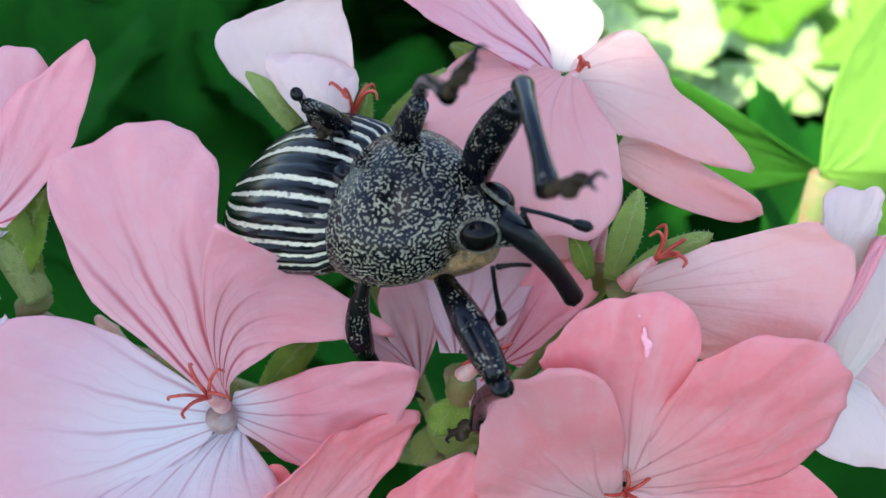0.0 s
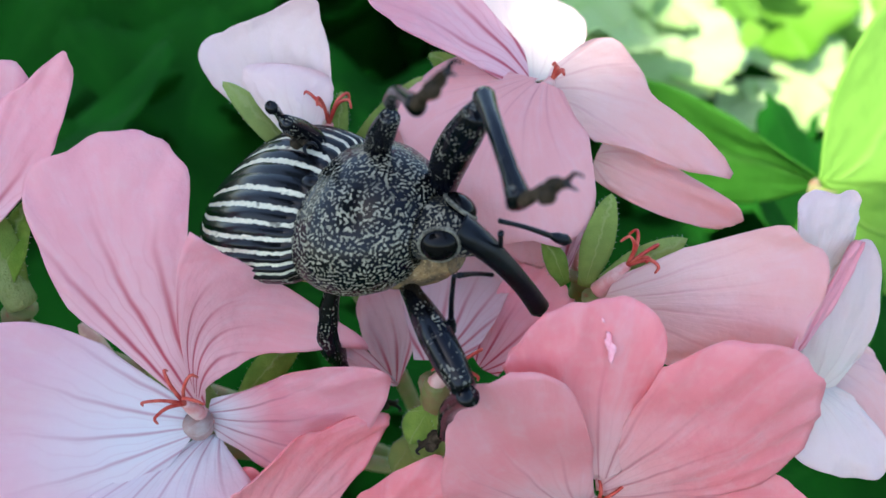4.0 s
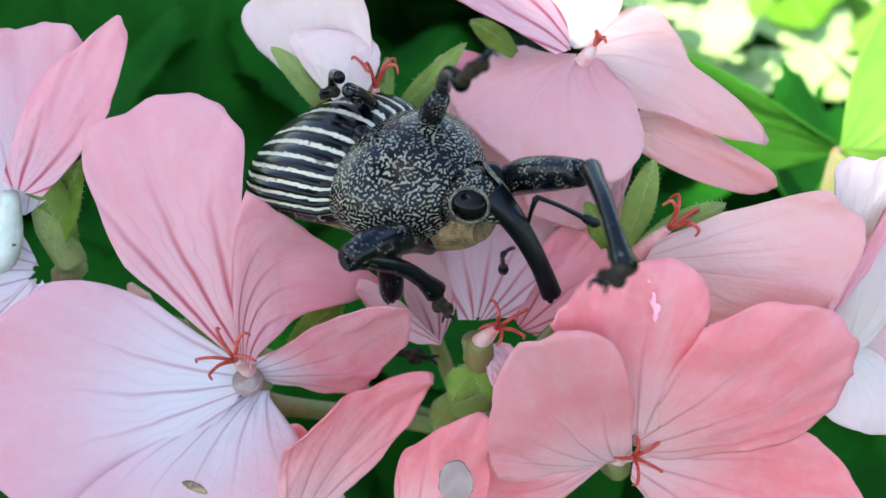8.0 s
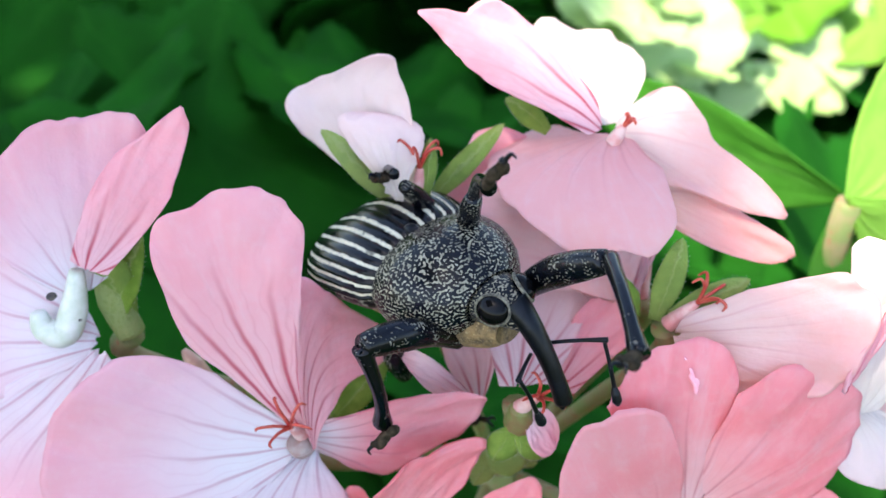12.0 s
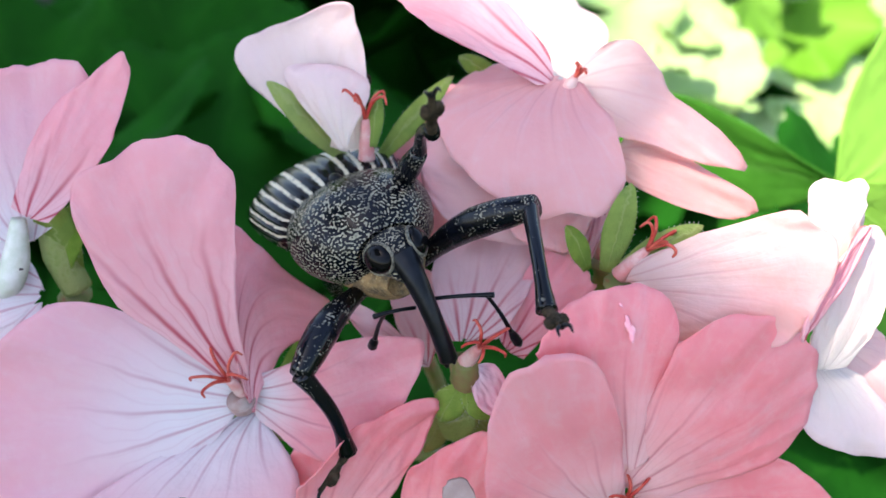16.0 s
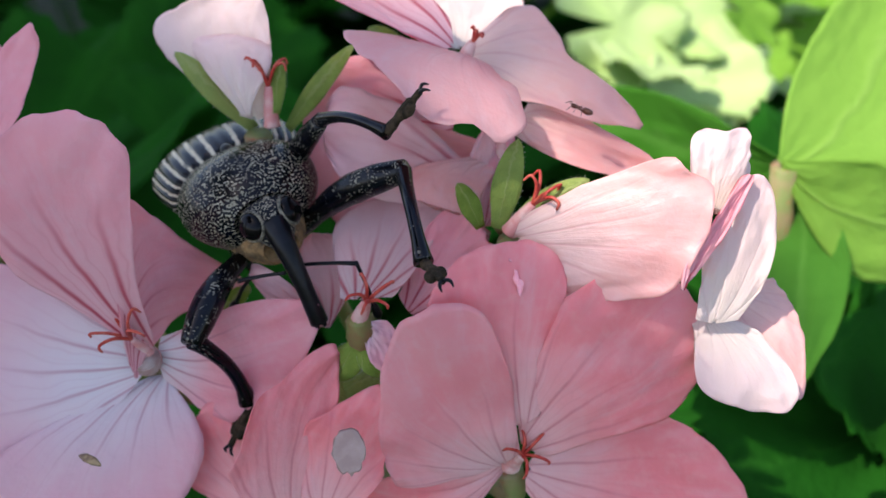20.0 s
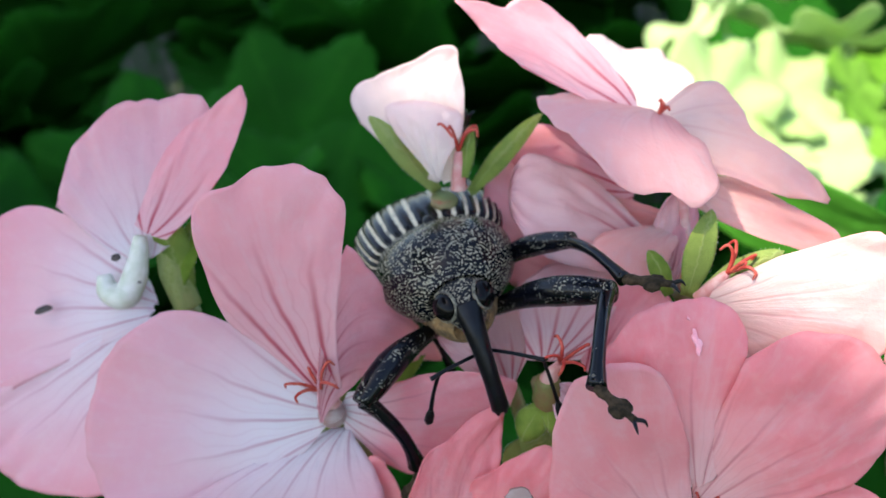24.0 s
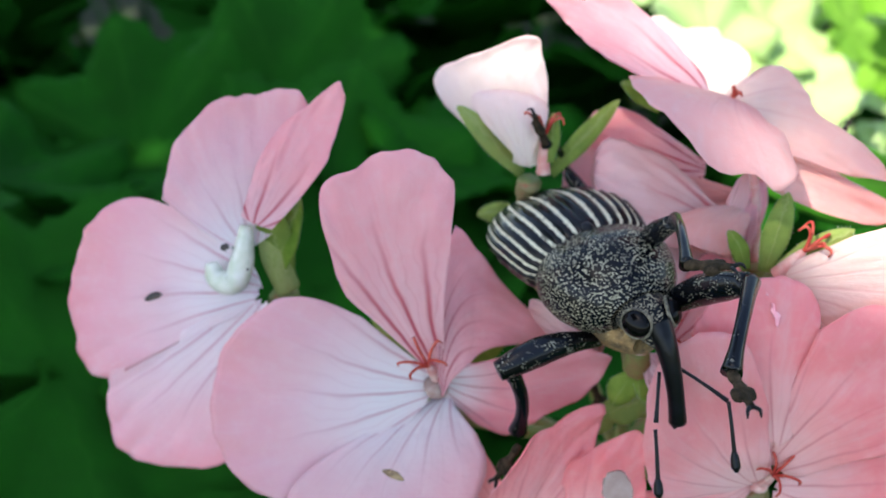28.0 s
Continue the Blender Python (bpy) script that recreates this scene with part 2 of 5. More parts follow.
def scaled_shell(name, period, cream, share=0.5, base=(0.0012, 0.0016, 0.003), shine=0.30, specular=0.2, patchy=0.0, bald=0.0):
    """Black shell with a maze of cream scales in its pits; period: the maze's step in metres."""
    n = Nodes(name)
    warp = n.put("ShaderNodeTexGabor", Scale=0.5 / period, Frequency=2.0, Anisotropy=0.0)
    warp.gabor_type = '3D'
    n.join(n.object_space(), warp.inputs["Vector"])
    edge = 0.5 + (0.5 - share) * 0.25
    maze = warp.outputs["Value"]
    ragged = n.math('ADD', maze, n.math('MULTIPLY', n.math('SUBTRACT', n.noise(1.6 / period, 2.0), 0.5), 0.03))
    line = n.ramp(ragged, edge - 0.012, edge + 0.022)
    if patchy:
        line = n.math('MULTIPLY', line, n.ramp(n.noise(900.0, 3.0), 0.60 - patchy, 0.70 - patchy * 0.8))
    if bald:
        along = n.tree.nodes.new("ShaderNodeSeparateXYZ")
        n.join(n.object_space(), along.inputs[0])
        side = n.math('ABSOLUTE', along.outputs[1])
        line = n.math('MULTIPLY', line, n.ramp(n.math('ADD', side, n.math('MULTIPLY', n.noise(1500.0, 2.0), 0.0009)), 0.0005, 0.0014, 1.0 - bald, 1.0))
    color = n.mix(n.ramp(n.noise(0.08 / period, 3.0), 0.4, 0.7), base, (base[0] * 1.8, base[1] * 2.2, base[2] * 3.0))
    color = n.mix(line, color, n.mix(n.ramp(n.noise(0.5 / period, 2.0), 0.3, 0.7), cream, tuple(c * 0.6 for c in cream)))
    n.bump(n.math('SUBTRACT', n.math('MULTIPLY', n.noise(1.0 / period, 2.0), 0.2), line), 0.35, 0.00005)
    return n.finish(color, n.math('ADD', n.math('MULTIPLY', line, 0.45), shine), specular=specular)


pronotum_mat = scaled_shell("pronotum_shell", 0.00029, (0.32, 0.295, 0.21), 0.28, shine=0.22, specular=0.22, bald=0.55)
head_mat = scaled_shell("head_shell", 0.00025, (0.32, 0.29, 0.21), 0.26, shine=0.36)
leg_mat = scaled_shell("leg_shell", 0.00028, (0.26, 0.24, 0.18), 0.16, base=(0.0012, 0.0014, 0.0024), shine=0.22, specular=0.25, patchy=0.12)
tibia_mat = scaled_shell("tibia_shell", 0.00028, (0.18, 0.165, 0.13), 0.12, base=(0.0012, 0.0014, 0.0024), shine=0.20, specular=0.25, patchy=0.04)


def striped_shell():
    """Wing cases: cream stripes run in the furrows between black ribs; UV y counts the furrows."""
    n = Nodes("striped_shell")
    uv = n.tree.nodes.new("ShaderNodeSeparateXYZ")
    n.join(n.tree.nodes.new("ShaderNodeTexCoord").outputs["UV"], uv.inputs[0])
    wob = n.math('MULTIPLY', n.math('SUBTRACT', n.noise(2300.0, 3.0), 0.5), 0.34)
    off = n.math('PINGPONG', n.math('ADD', n.math('ADD', n.math('ABSOLUTE', uv.outputs[1]), 0.2), wob), 0.5)
    line = n.ramp(off, 0.11, 0.18, 1.0, 0.0)
    line = n.math('MULTIPLY', line, n.ramp(n.math('ABSOLUTE', uv.outputs[1]), 0.4, 0.55))
    line = n.math('MULTIPLY', line, n.ramp(n.noise(900.0, 3.0), 0.28, 0.40, 0.25, 1.0))
    line = n.math('MULTIPLY', line, n.ramp(uv.outputs[0], 0.10, 0.17))
    color = n.mix(n.ramp(n.noise(500.0, 3.0), 0.4, 0.7), (0.0015, 0.002, 0.003), (0.004, 0.005, 0.008))
    color = n.mix(line, color, n.mix(n.noise(3000.0, 3.0), (0.72, 0.68, 0.52), (0.50, 0.46, 0.32)))
    n.bump(n.math('SUBTRACT', n.math('MULTIPLY', n.noise(2600.0, 3.0), 0.35), line), 0.5, 0.00008)
    return n.finish(color, n.math('ADD', n.math('MULTIPLY', line, 0.4), 0.24), specular=0.25)


stripe_mat = striped_shell()


# ---- mesh helpers, all in millimetres ----
def mesh_object(name, verts, faces, material, parent=None, label="", uvs=None):
    """One mesh object from places in millimetres, under its thing."""
    mesh = bpy.data.meshes.new(name)
    mesh.from_pydata([tuple(c * MM for c in v) for v in verts], [], faces)
    mesh.polygons.foreach_set("use_smooth", [True] * len(mesh.polygons))
    if uvs is not None:
        layer = mesh.uv_layers.new(name="UVMap")
        for loop in mesh.loops:
            layer.data[loop.index].uv = uvs[loop.vertex_index]
    mesh.materials.append(material)
    mesh.update()
    ob = new(name, mesh)
    if parent is not None:
        ob.parent = parent
    return tagged(ob, label)


def thing(name, at, label, category, group="", kind=""):
    """A thing's Empty at its base, in millimetres."""
    ob = new(name)
    ob.location = Vector(at) * MM
    ob.empty_display_size = 0.002
    return tagged(ob, label, category, group, kind)


def local(parent, p):
    return Vector(p) - parent.location / MM


TO_VIEW = Vector((0.05, -0.64, 0.77)).normalized()


def rim_at(reach, u):
    """The reach at u, 0 to 1, smooth between its stations."""
    f = u * (len(reach) - 1)
    k = min(int(f), len(reach) - 2)
    u = f - k
    p, a, b, q = reach[max(k - 1, 0)], reach[k], reach[k + 1], reach[min(k + 2, len(reach) - 1)]
    return 0.5 * (2 * a + (b - p) * u + (2 * p - 5 * a + 4 * b - q) * u * u + (3 * a - p - 3 * b + q) * u ** 3)


def blade(B, T, L, R, cup=0.08, tip=0.5, notch=0.0, notch_at=0.0, ruffle=0.48, thick=0.22, nu=26, nv=22, waist=0.10, mid=0.60, curl=0.0, seed=0, fan=None, reach=None, claw=1.5):
    """A petal or leaf blade: from base B to tip T, widest between L and R, two skins and a rim. Returns verts, faces, uvs.
    fan, reach: the span of angles at the base, in degrees from its middle line, and how far the rim lies from the base along it; claw: half the width at the base."""
    B, T, L, R = Vector(B), Vector(T), Vector(L), Vector(R)
    M, h = (L + R) / 2, (R - L) / 2
    length, half = (T - B).length, h.length
    normal = (T - B).cross(h).normalized()
    if normal.dot(TO_VIEW) < 0:
        normal.negate()
    M = M - normal * cup * half * 0.8

    def spine(s):
        return B * ((s - mid) * (s - 1) / mid) + M * (s * (s - 1) / (mid * (mid - 1))) + T * (s * (s - mid) / (1 - mid))

    across = h.normalized()
    if reach:
        nu, nv = 30, 40
    verts, uvs, faces = [], [], []
    for side in (0, 1):
        for i in range(nu + 1):
            s0 = i / nu
            for j in range(nv + 1):
                v = -1 + 2 * j / nv
                if reach:
                    q = rim_at(reach, j / nv) * (0.03 + 0.97 * s0)
                    edge = s0 ** 4
                    q *= 1 + edge * (0.030 * noise.noise(Vector((v * 3.1, seed * 4.3, 8.8))) + 0.018 * noise.noise(Vector((v * 9.0, seed * 2.9, 1.7))))
                    a = radians(fan[0] + (fan[1] - fan[0]) * j / nv)
                    s, x = q * math.cos(a) / length, q * math.sin(a) + v * claw * (1 - s0) * min(1.0, 8 * s0)
                    C = spine(min(max(s, 0.0), 1.15))
                    if s < 0:
                        C = C + (spine(0.02) - B) / 0.02 * s
                    elif s > 1.15:
                        C = C + (spine(1.15) - spine(1.13)) / 0.02 * (s - 1.15)
                    w = min(max(x / half, -1.25), 1.25)
                    wave = noise.noise(Vector((s * 3.1 + seed * 7.7, w * 2.3, seed * 3.3))) * ruffle * (0.3 + 1.2 * s0 * max(abs(v), s0 * s0))
                    wave += noise.noise(Vector((s * 8 + seed, w * 7, 5.1 + seed))) * ruffle * 0.42 * s0
                    wave += noise.noise(Vector((v * 6.5, seed * 3.7, 2.2))) * ruffle * 0.9 * s0 ** 5
                    skin = (thick if side else 0.0) * (0.15 if j in (0, nv) or i in (0, nu) else 1.0)
                    verts.append(C + across * x + normal * (cup * half * w * w + wave - curl * length * max(0.0, s - 0.66) ** 1.5 - skin))
                    uvs.append((s, x / length))
                    continue
                s = s0 * (1 - notch * math.exp(-((v - notch_at) / 0.22) ** 2) * s0 ** 2)
                if s0 < mid:
                    prof = waist + (1 - waist) * math.sin(math.pi / 2 * s0 / mid) ** 1.25
                else:
                    q = (s0 - mid) / (1 - mid)
                    prof = max(0.0, 1 - q ** (1.6 + 1.6 * tip)) ** (0.75 - 0.35 * tip)
                s *= 1 + s0 ** 3 * (0.050 * noise.noise(Vector((prof * v * 2.6, seed * 4.3, 8.8))) + 0.022 * noise.noise(Vector((prof * v * 8.0, seed * 2.9, 1.7))))
                C = spine(s)
                prof *= 1 + 0.09 * s * noise.noise(Vector((s * 4.0, math.copysign(3.1, v), seed * 5.9))) + 0.055 * s * noise.noise(Vector((s * 15.0, math.copysign(3.1, v), seed * 9.1)))
                x = h * (prof * v)
                lift = cup * half * (v * v) * prof
                wave = noise.noise(Vector((s * 3.1 + seed * 7.7, v * 2.3, seed * 3.3))) * ruffle * (0.3 + 1.2 * s * abs(v))
                wave += noise.noise(Vector((s * 8 + seed, v * 7, 5.1 + seed))) * ruffle * 0.42
                P = C + x + normal * (lift + wave - curl * length * max(0.0, s - 0.66) ** 1.5 - (thick if side else 0.0) * (0.15 if abs(v) == 1 or i in (0, nu) else 1.0))
                verts.append(P)
                uvs.append((s, v * prof * half / length))
    w = nv + 1
    base = (nu + 1) * w
    for i in range(nu):
        for j in range(nv):
            a = i * w + j
            faces.append((a, a + 1, a + w + 1, a + w))
            b = base + a
            faces.append((b, b + w, b + w + 1, b + 1))
    for i in range(nu):
        for j in (0, nv):
            a = i * w + j
            faces.append((a, a + w, base + a + w, base + a) if j == 0 else (a, base + a, base + a + w, a + w))
    for j in range(nv):
        for i in (0, nu):
            a = i * w + j
            faces.append((a, base + a, base + a + 1, a + 1) if i == 0 else (a, a + 1, base + a + 1, base + a))
    return verts, faces, uvs


petal_count = [0]


def petal(flower, B, T, L, R, name, material, label="", **shape):
    petal_count[0] += 1
    verts, faces, uvs = blade(B, T, L, R, seed=petal_count[0] * 0.37, **shape)
    if name == "hinged":
        ob = mesh_object("petal", [v - Vector(B) for v in verts], faces, material, flower, label, uvs)
        ob.location = local(flower, B) * MM
        return ob
    return mesh_object(name, [local(flower, v) for v in verts], faces, material, flower, label, uvs)


def tube(points, radii, sides=10, steps=6, cap=True):
    """A smooth tube through points; the radii are spread over them."""
    pts = [Vector(p) for p in points]
    n = len(pts)
    line, rad = [], []
    for i in range(n - 1):
        p0, p1, p2, p3 = pts[max(i - 1, 0)], pts[i], pts[i + 1], pts[min(i + 2, n - 1)]
        for k in range(steps + (1 if i == n - 2 else 0)):
            u = k / steps
            line.append(0.5 * (2 * p1 + (p2 - p0) * u + (2 * p0 - 5 * p1 + 4 * p2 - p3) * u * u + (3 * p1 - p0 - 3 * p2 + p3) * u ** 3))
            f = (i + u) / (n - 1) * (len(radii) - 1)
            lo = min(int(f), len(radii) - 2)
            rad.append(radii[lo] + (radii[lo + 1] - radii[lo]) * (f - lo))
    verts, faces = [], []
    side = None
    for i, p in enumerate(line):
        way = (line[min(i + 1, len(line) - 1)] - line[max(i - 1, 0)]).normalized()
        if side is None:
            side = way.orthogonal().normalized()
        side = (side - way * side.dot(way)).normalized()
        up = way.cross(side)
        for k in range(sides):
            a = 2 * math.pi * k / sides
            verts.append(p + (side * math.cos(a) + up * math.sin(a)) * rad[i])
    for i in range(len(line) - 1):
        for k in range(sides):
            a, b = i * sides + k, i * sides + (k + 1) % sides
            faces.append((a, b, b + sides, a + sides))
    if cap:
        verts += [line[0], line[-1]]
        last = (len(line) - 1) * sides
        for k in range(sides):
            faces.append((len(verts) - 2, (k + 1) % sides, k))
            faces.append((len(verts) - 1, last + k, last + (k + 1) % sides))
    return verts, faces


def merged(*pieces):
    verts, faces = [], []
    for v, f in pieces:
        k = len(verts)
        verts += v
        faces += [tuple(i + k for i in q) for q in f]
    return verts, faces


def ball(at, r, nu=12, nv=8):
    rx, ry, rz = r if isinstance(r, tuple) else (r, r, r)
    at = Vector(at)
    verts = [at + Vector((0, 0, rz))]
    for i in range(1, nv):
        a = math.pi * i / nv
        for k in range(nu):
            b = 2 * math.pi * k / nu
            verts.append(at + Vector((rx * math.sin(a) * math.cos(b), ry * math.sin(a) * math.sin(b), rz * math.cos(a))))
    verts.append(at - Vector((0, 0, rz)))
    faces = [(0, 1 + k, 1 + (k + 1) % nu) for k in range(nu)]
    for i in range(nv - 2):
        for k in range(nu):
            a, b = 1 + i * nu + k, 1 + i * nu + (k + 1) % nu
            faces.append((a, a + nu, b + nu, b))
    end, last = len(verts) - 1, 1 + (nv - 2) * nu
    faces += [(end, last + (k + 1) % nu, last + k) for k in range(nu)]
    return verts, faces


def tube_part(parent, name, points, radii, material, label="", **kw):
    verts, faces = tube([local(parent, p) for p in points], radii, **kw)
    return mesh_object(name, verts, faces, material, parent, label)


UMBEL = (1.0, 2.0, 268.0)

# ---- flowers ----
f1 = thing("geranium_flower", (-17.1, -11.8, 292.1), "large pale pink geranium flower with veined petals", "flower", "geranium flowers of the head")
f2 = thing("geranium_flower", (-34.8, -6.9, 300.0), "pale pink geranium flower with a white curled stamen", "flower", "geranium flowers of the head")
f3 = thing("geranium_flower", (-8.6, 0.7, 308.2), "half-faded whitish pink geranium flower with green sepals", "flower", "geranium flowers of the head")
f4 = thing("geranium_flower", (13.3, 0.5, 300.3), "salmon pink geranium flower with folded petals", "flower", "geranium flowers of the head")
f5 = thing("geranium_flower", (14.1, -6.9, 301.2), "pale pink geranium flower with sunlit white petals", "flower", "geranium flowers of the head")
f6 = thing("geranium_flower", (13.3, -14.8, 282.7), "coral pink geranium flower with broad rounded petals", "flower", "geranium flowers of the head")
f7 = thing("geranium_flower", (-5.2, -20.5, 278.6), "coral pink geranium flower half open", "flower", "geranium flowers of the head")
f8 = thing("geranium_flower", (1.3, -11.1, 297.1), "pink geranium flower with red veins under the weevil", "flower", "geranium flowers of the head")
f1_tall = petal(f1, (-16.8, -12.7, 294.2), (-20.4, -6.0, 315.1), (-26.8, -9.8, 311.2), (-14.8, -8.9, 309.2), "hinged", rose, cup=0.10, tip=0.75, fan=(-41.8, 22.1), reach=(9.1, 10.6, 12.2, 14.7, 18.5, 20.1, 20.9, 24.6, 25.3, 23.8, 21.5, 18.8, 12.0), claw=0.5)
f1_petal = petal(f1, (-17.2, -12.9, 296.3), (-5.7, -9.7, 300.8), (-14.2, -12.3, 311.6), (-10.6, -11.6, 296.3), "hinged", rose, cup=0.06, tip=0.45, waist=0.34, fan=(-49.7, 45.6), reach=(11.3, 11.2, 10.8, 10.8, 11.2, 12.0, 13.4, 13.4, 12.0, 10.4, 8.6, 6.8, 5.0), claw=0.5)
petal(f1, (-17.5, -12.7, 292.7), (-38.0, -18.1, 296.2), (-30.2, -12.0, 302.9), (-31.1, -22.0, 286.1), "petal", pale, cup=0.05, tip=0.6, fan=(-51.1, 33.9), reach=(10.3, 14.4, 17.2, 18.6, 19.6, 20.5, 21.1, 21.3, 21.1, 20.5, 19.6, 18.3, 16.8))
petal(f1, (-17.1, -12.3, 291.4), (-23.7, -24.8, 280.8), (-31.3, -22.4, 287.3), (-13.0, -18.0, 286.2), "petal", pale, cup=0.05, tip=0.6)
f1_low = petal(f1, (-17.1, -12.2, 293.5), (-1.4, -12.8, 297.0), (-7.7, -11.1, 300.3), (-7.9, -15.9, 288.6), "hinged", two_tone, cup=0.08, tip=0.45, fan=(-40.5, 45.2), reach=(5.7, 9.2, 11.6, 13.6, 15.8, 16.0, 15.0, 13.7, 11.4, 10.4, 9.6, 9.0, 6.2))
petal(f2, (-35.3, -6.0, 304.9), (-36.1, 1.3, 319.0), (-43.7, -4.2, 311.1), (-28.1, -0.4, 313.0), "petal", pale, cup=0.08, tip=0.6, fan=(-44.5, 30.2), reach=(11.7, 12.8, 13.6, 14.3, 14.9, 15.2, 15.2, 15.2, 15.2, 15.3, 15.4, 15.3, 14.0))
petal(f2, (-34.5, -6.3, 307.8), (-25.8, 0.8, 319.4), (-34.0, -2.6, 314.6), (-27.1, -3.7, 311.5), "petal", rose, cup=0.22, tip=0.3, fan=(-24.3, 18.7), reach=(5.5, 8.6, 10.5, 12.1, 13.1, 14.2, 15.5, 15.9, 15.1, 13.7, 12.2, 10.7, 5.9))
petal(f2, (-34.5, -7.5, 300.8), (-54.8, -8.2, 301.0), (-46.4, -3.5, 309.3), (-49.1, -12.4, 293.6), "petal", pale, cup=0.05, tip=0.6, fan=(-44.1, 33.8), reach=(11.4, 14.9, 17.4, 18.7, 19.8, 20.5, 20.6, 20.3, 19.9, 19.5, 19.3, 18.6, 17.2))
petal(f2, (-34.4, -7.8, 300.4), (-47.9, -16.9, 285.2), (-51.3, -14.1, 290.0), (-37.2, -14.9, 289.1), "petal", pale, cup=0.05, tip=0.6, fan=(-54.6, 33.6), reach=(12.5, 13.1, 13.8, 14.8, 16.0, 17.4, 19.0, 20.4, 21.5, 21.3, 21.1, 19.0, 12.8))
f3_outer = petal(f3, (-8.7, 2.1, 308.6), (-11.3, 9.6, 319.2), (-19.0, 10.5, 314.4), (-6.9, 6.6, 316.7), "hinged", white, cup=0.14, tip=0.95, ruffle=0.6, fan=(-47.5, 56.4), reach=(7.5, 9.7, 10.6, 10.6, 10.8, 11.0, 12.4, 13.5, 13.3, 12.1, 10.6, 8.9, 6.1))
petal(f3, (-8.8, 0.1, 310.1), (-10.3, 5.1, 315.8), (-14.1, 4.7, 314.7), (-6.7, 3.4, 314.3), "petal", white, cup=-0.22, tip=0.75, ruffle=0.5)
petal(f4, (9.2, 6.4, 313.0), (-5.8, 7.3, 324.0), (2.7, 11.9, 321.3), (-0.5, 4.9, 319.0), "petal", rose, cup=0.18, tip=0.35, ruffle=0.5, fan=(-15.4, 26.5), reach=(13.9, 15.6, 16.3, 16.7, 18.8, 19.5, 17.4, 16.4, 15.4, 14.5, 13.3, 12.2, 9.6))
# a pale pink petal; the sunlight on it is put into the white colour
petal(f4, (9.4, 8.8, 311.9), (9.1, 22.3, 316.6), (3.9, 18.2, 315.0), (14.3, 20.7, 312.2), "petal", white, cup=0.10, tip=0.7, ruffle=0.5, fan=(-40.3, 54.1), reach=(4.0, 11.0, 12.9, 12.5, 12.2, 12.0, 12.0, 11.4, 11.1, 10.2, 9.5, 8.0, 5.5))
petal(f4, (10.2, 7.5, 311.8), (25.3, 1.4, 308.5), (16.1, 9.5, 315.4), (14.7, 3.2, 308.9), "petal", pale_rose, cup=0.08, tip=0.05, waist=0.3, mid=0.38, ruffle=0.5, fan=(-47.0, 35.9), reach=(4.9, 7.0, 8.1, 8.7, 9.3, 9.9, 10.8, 16.3, 15.3, 13.1, 10.3, 8.5, 7.3))
petal(f4, (14.6, 5.2, 306.5), (26.7, -0.5, 303.4), (20.4, 3.5, 307.7), (18.7, -0.1, 304.0), "petal", pale_rose, cup=-0.06, tip=0.35, waist=0.4, ruffle=0.6, fan=(-21.3, 19.5), reach=(6.9, 7.9, 9.1, 10.5, 12.1, 13.3, 13.3, 12.8, 12.2, 11.0, 9.2, 7.5, 5.3))
f4_petal = petal(f4, (9.8, 5.3, 314.0), (6.2, -8.0, 306.1), (-1.4, -0.4, 312.0), (13.4, -2.2, 309.8), "hinged", blush, cup=-0.12, tip=0.8, waist=0.5, mid=0.5, curl=0.4, fan=(-112.3, 54.7), reach=(7.1, 8.4, 8.9, 9.4, 9.9, 10.6, 11.9, 13.4, 14.2, 14.3, 14.5, 12.8, 8.0))
petal(f4, (8.8, 4.6, 306.8), (-2.8, 6.9, 311.0), (1.8, 8.9, 311.1), (0.7, 3.9, 307.6), "petal", rose, cup=-0.10, tip=0.6, waist=0.3)
petal(f4, (12.2, -0.9, 302.1), (-2.4, 0.9, 308.4), (2.3, 3.6, 310.2), (2.6, -3.9, 304.2), "petal", vein, cup=-0.08, tip=0.7, waist=0.3, ruffle=1.3)
petal(f4, (12.5, 0.9, 304.8), (8.4, -5.1, 303.3), (5.2, -3.4, 306.0), (11.7, -2.9, 303.9), "petal", pale_rose, cup=-0.10, tip=0.8, waist=0.4, ruffle=0.4)
petal(f4, (11.7, 2.9, 304.4), (-2.2, 1.6, 307.5), (4.5, 4.3, 307.3), (5.6, -1.1, 304.5), "petal", blush, cup=0.30, tip=0.5, waist=0.3)
petal(f4, (11.1, -2.6, 300.0), (12.4, 2.3, 307.8), (10.2, -0.3, 304.6), (12.8, 0.2, 304.7), "petal", vein, cup=-0.3, tip=0.8, waist=0.5)
petal(f4, (11.6, -3.0, 300.3), (13.8, 2.1, 307.3), (11.9, -0.5, 304.6), (14.0, 0.2, 304.4), "petal", rose, cup=-0.3, tip=0.8, waist=0.5)
petal(f4, (11.8, -1.8, 298.3), (-5.0, 5.0, 307.5), (0.6, 6.4, 308.3), (-2.3, 0.4, 298.9), "petal", rose, cup=0.05, tip=0.6)
petal(f5, (14.2, -8.4, 302.5), (29.8, -11.3, 305.4), (26.0, -8.7, 310.2), (25.5, -13.6, 300.3), "petal", pale_rose, cup=-0.05, tip=0.9, waist=0.25, ruffle=0.65, fan=(-44.2, 59.0), reach=(5.5, 7.7, 11.7, 13.1, 15.7, 15.2, 14.0, 13.1, 12.0, 10.0, 8.3, 7.0, 5.8))
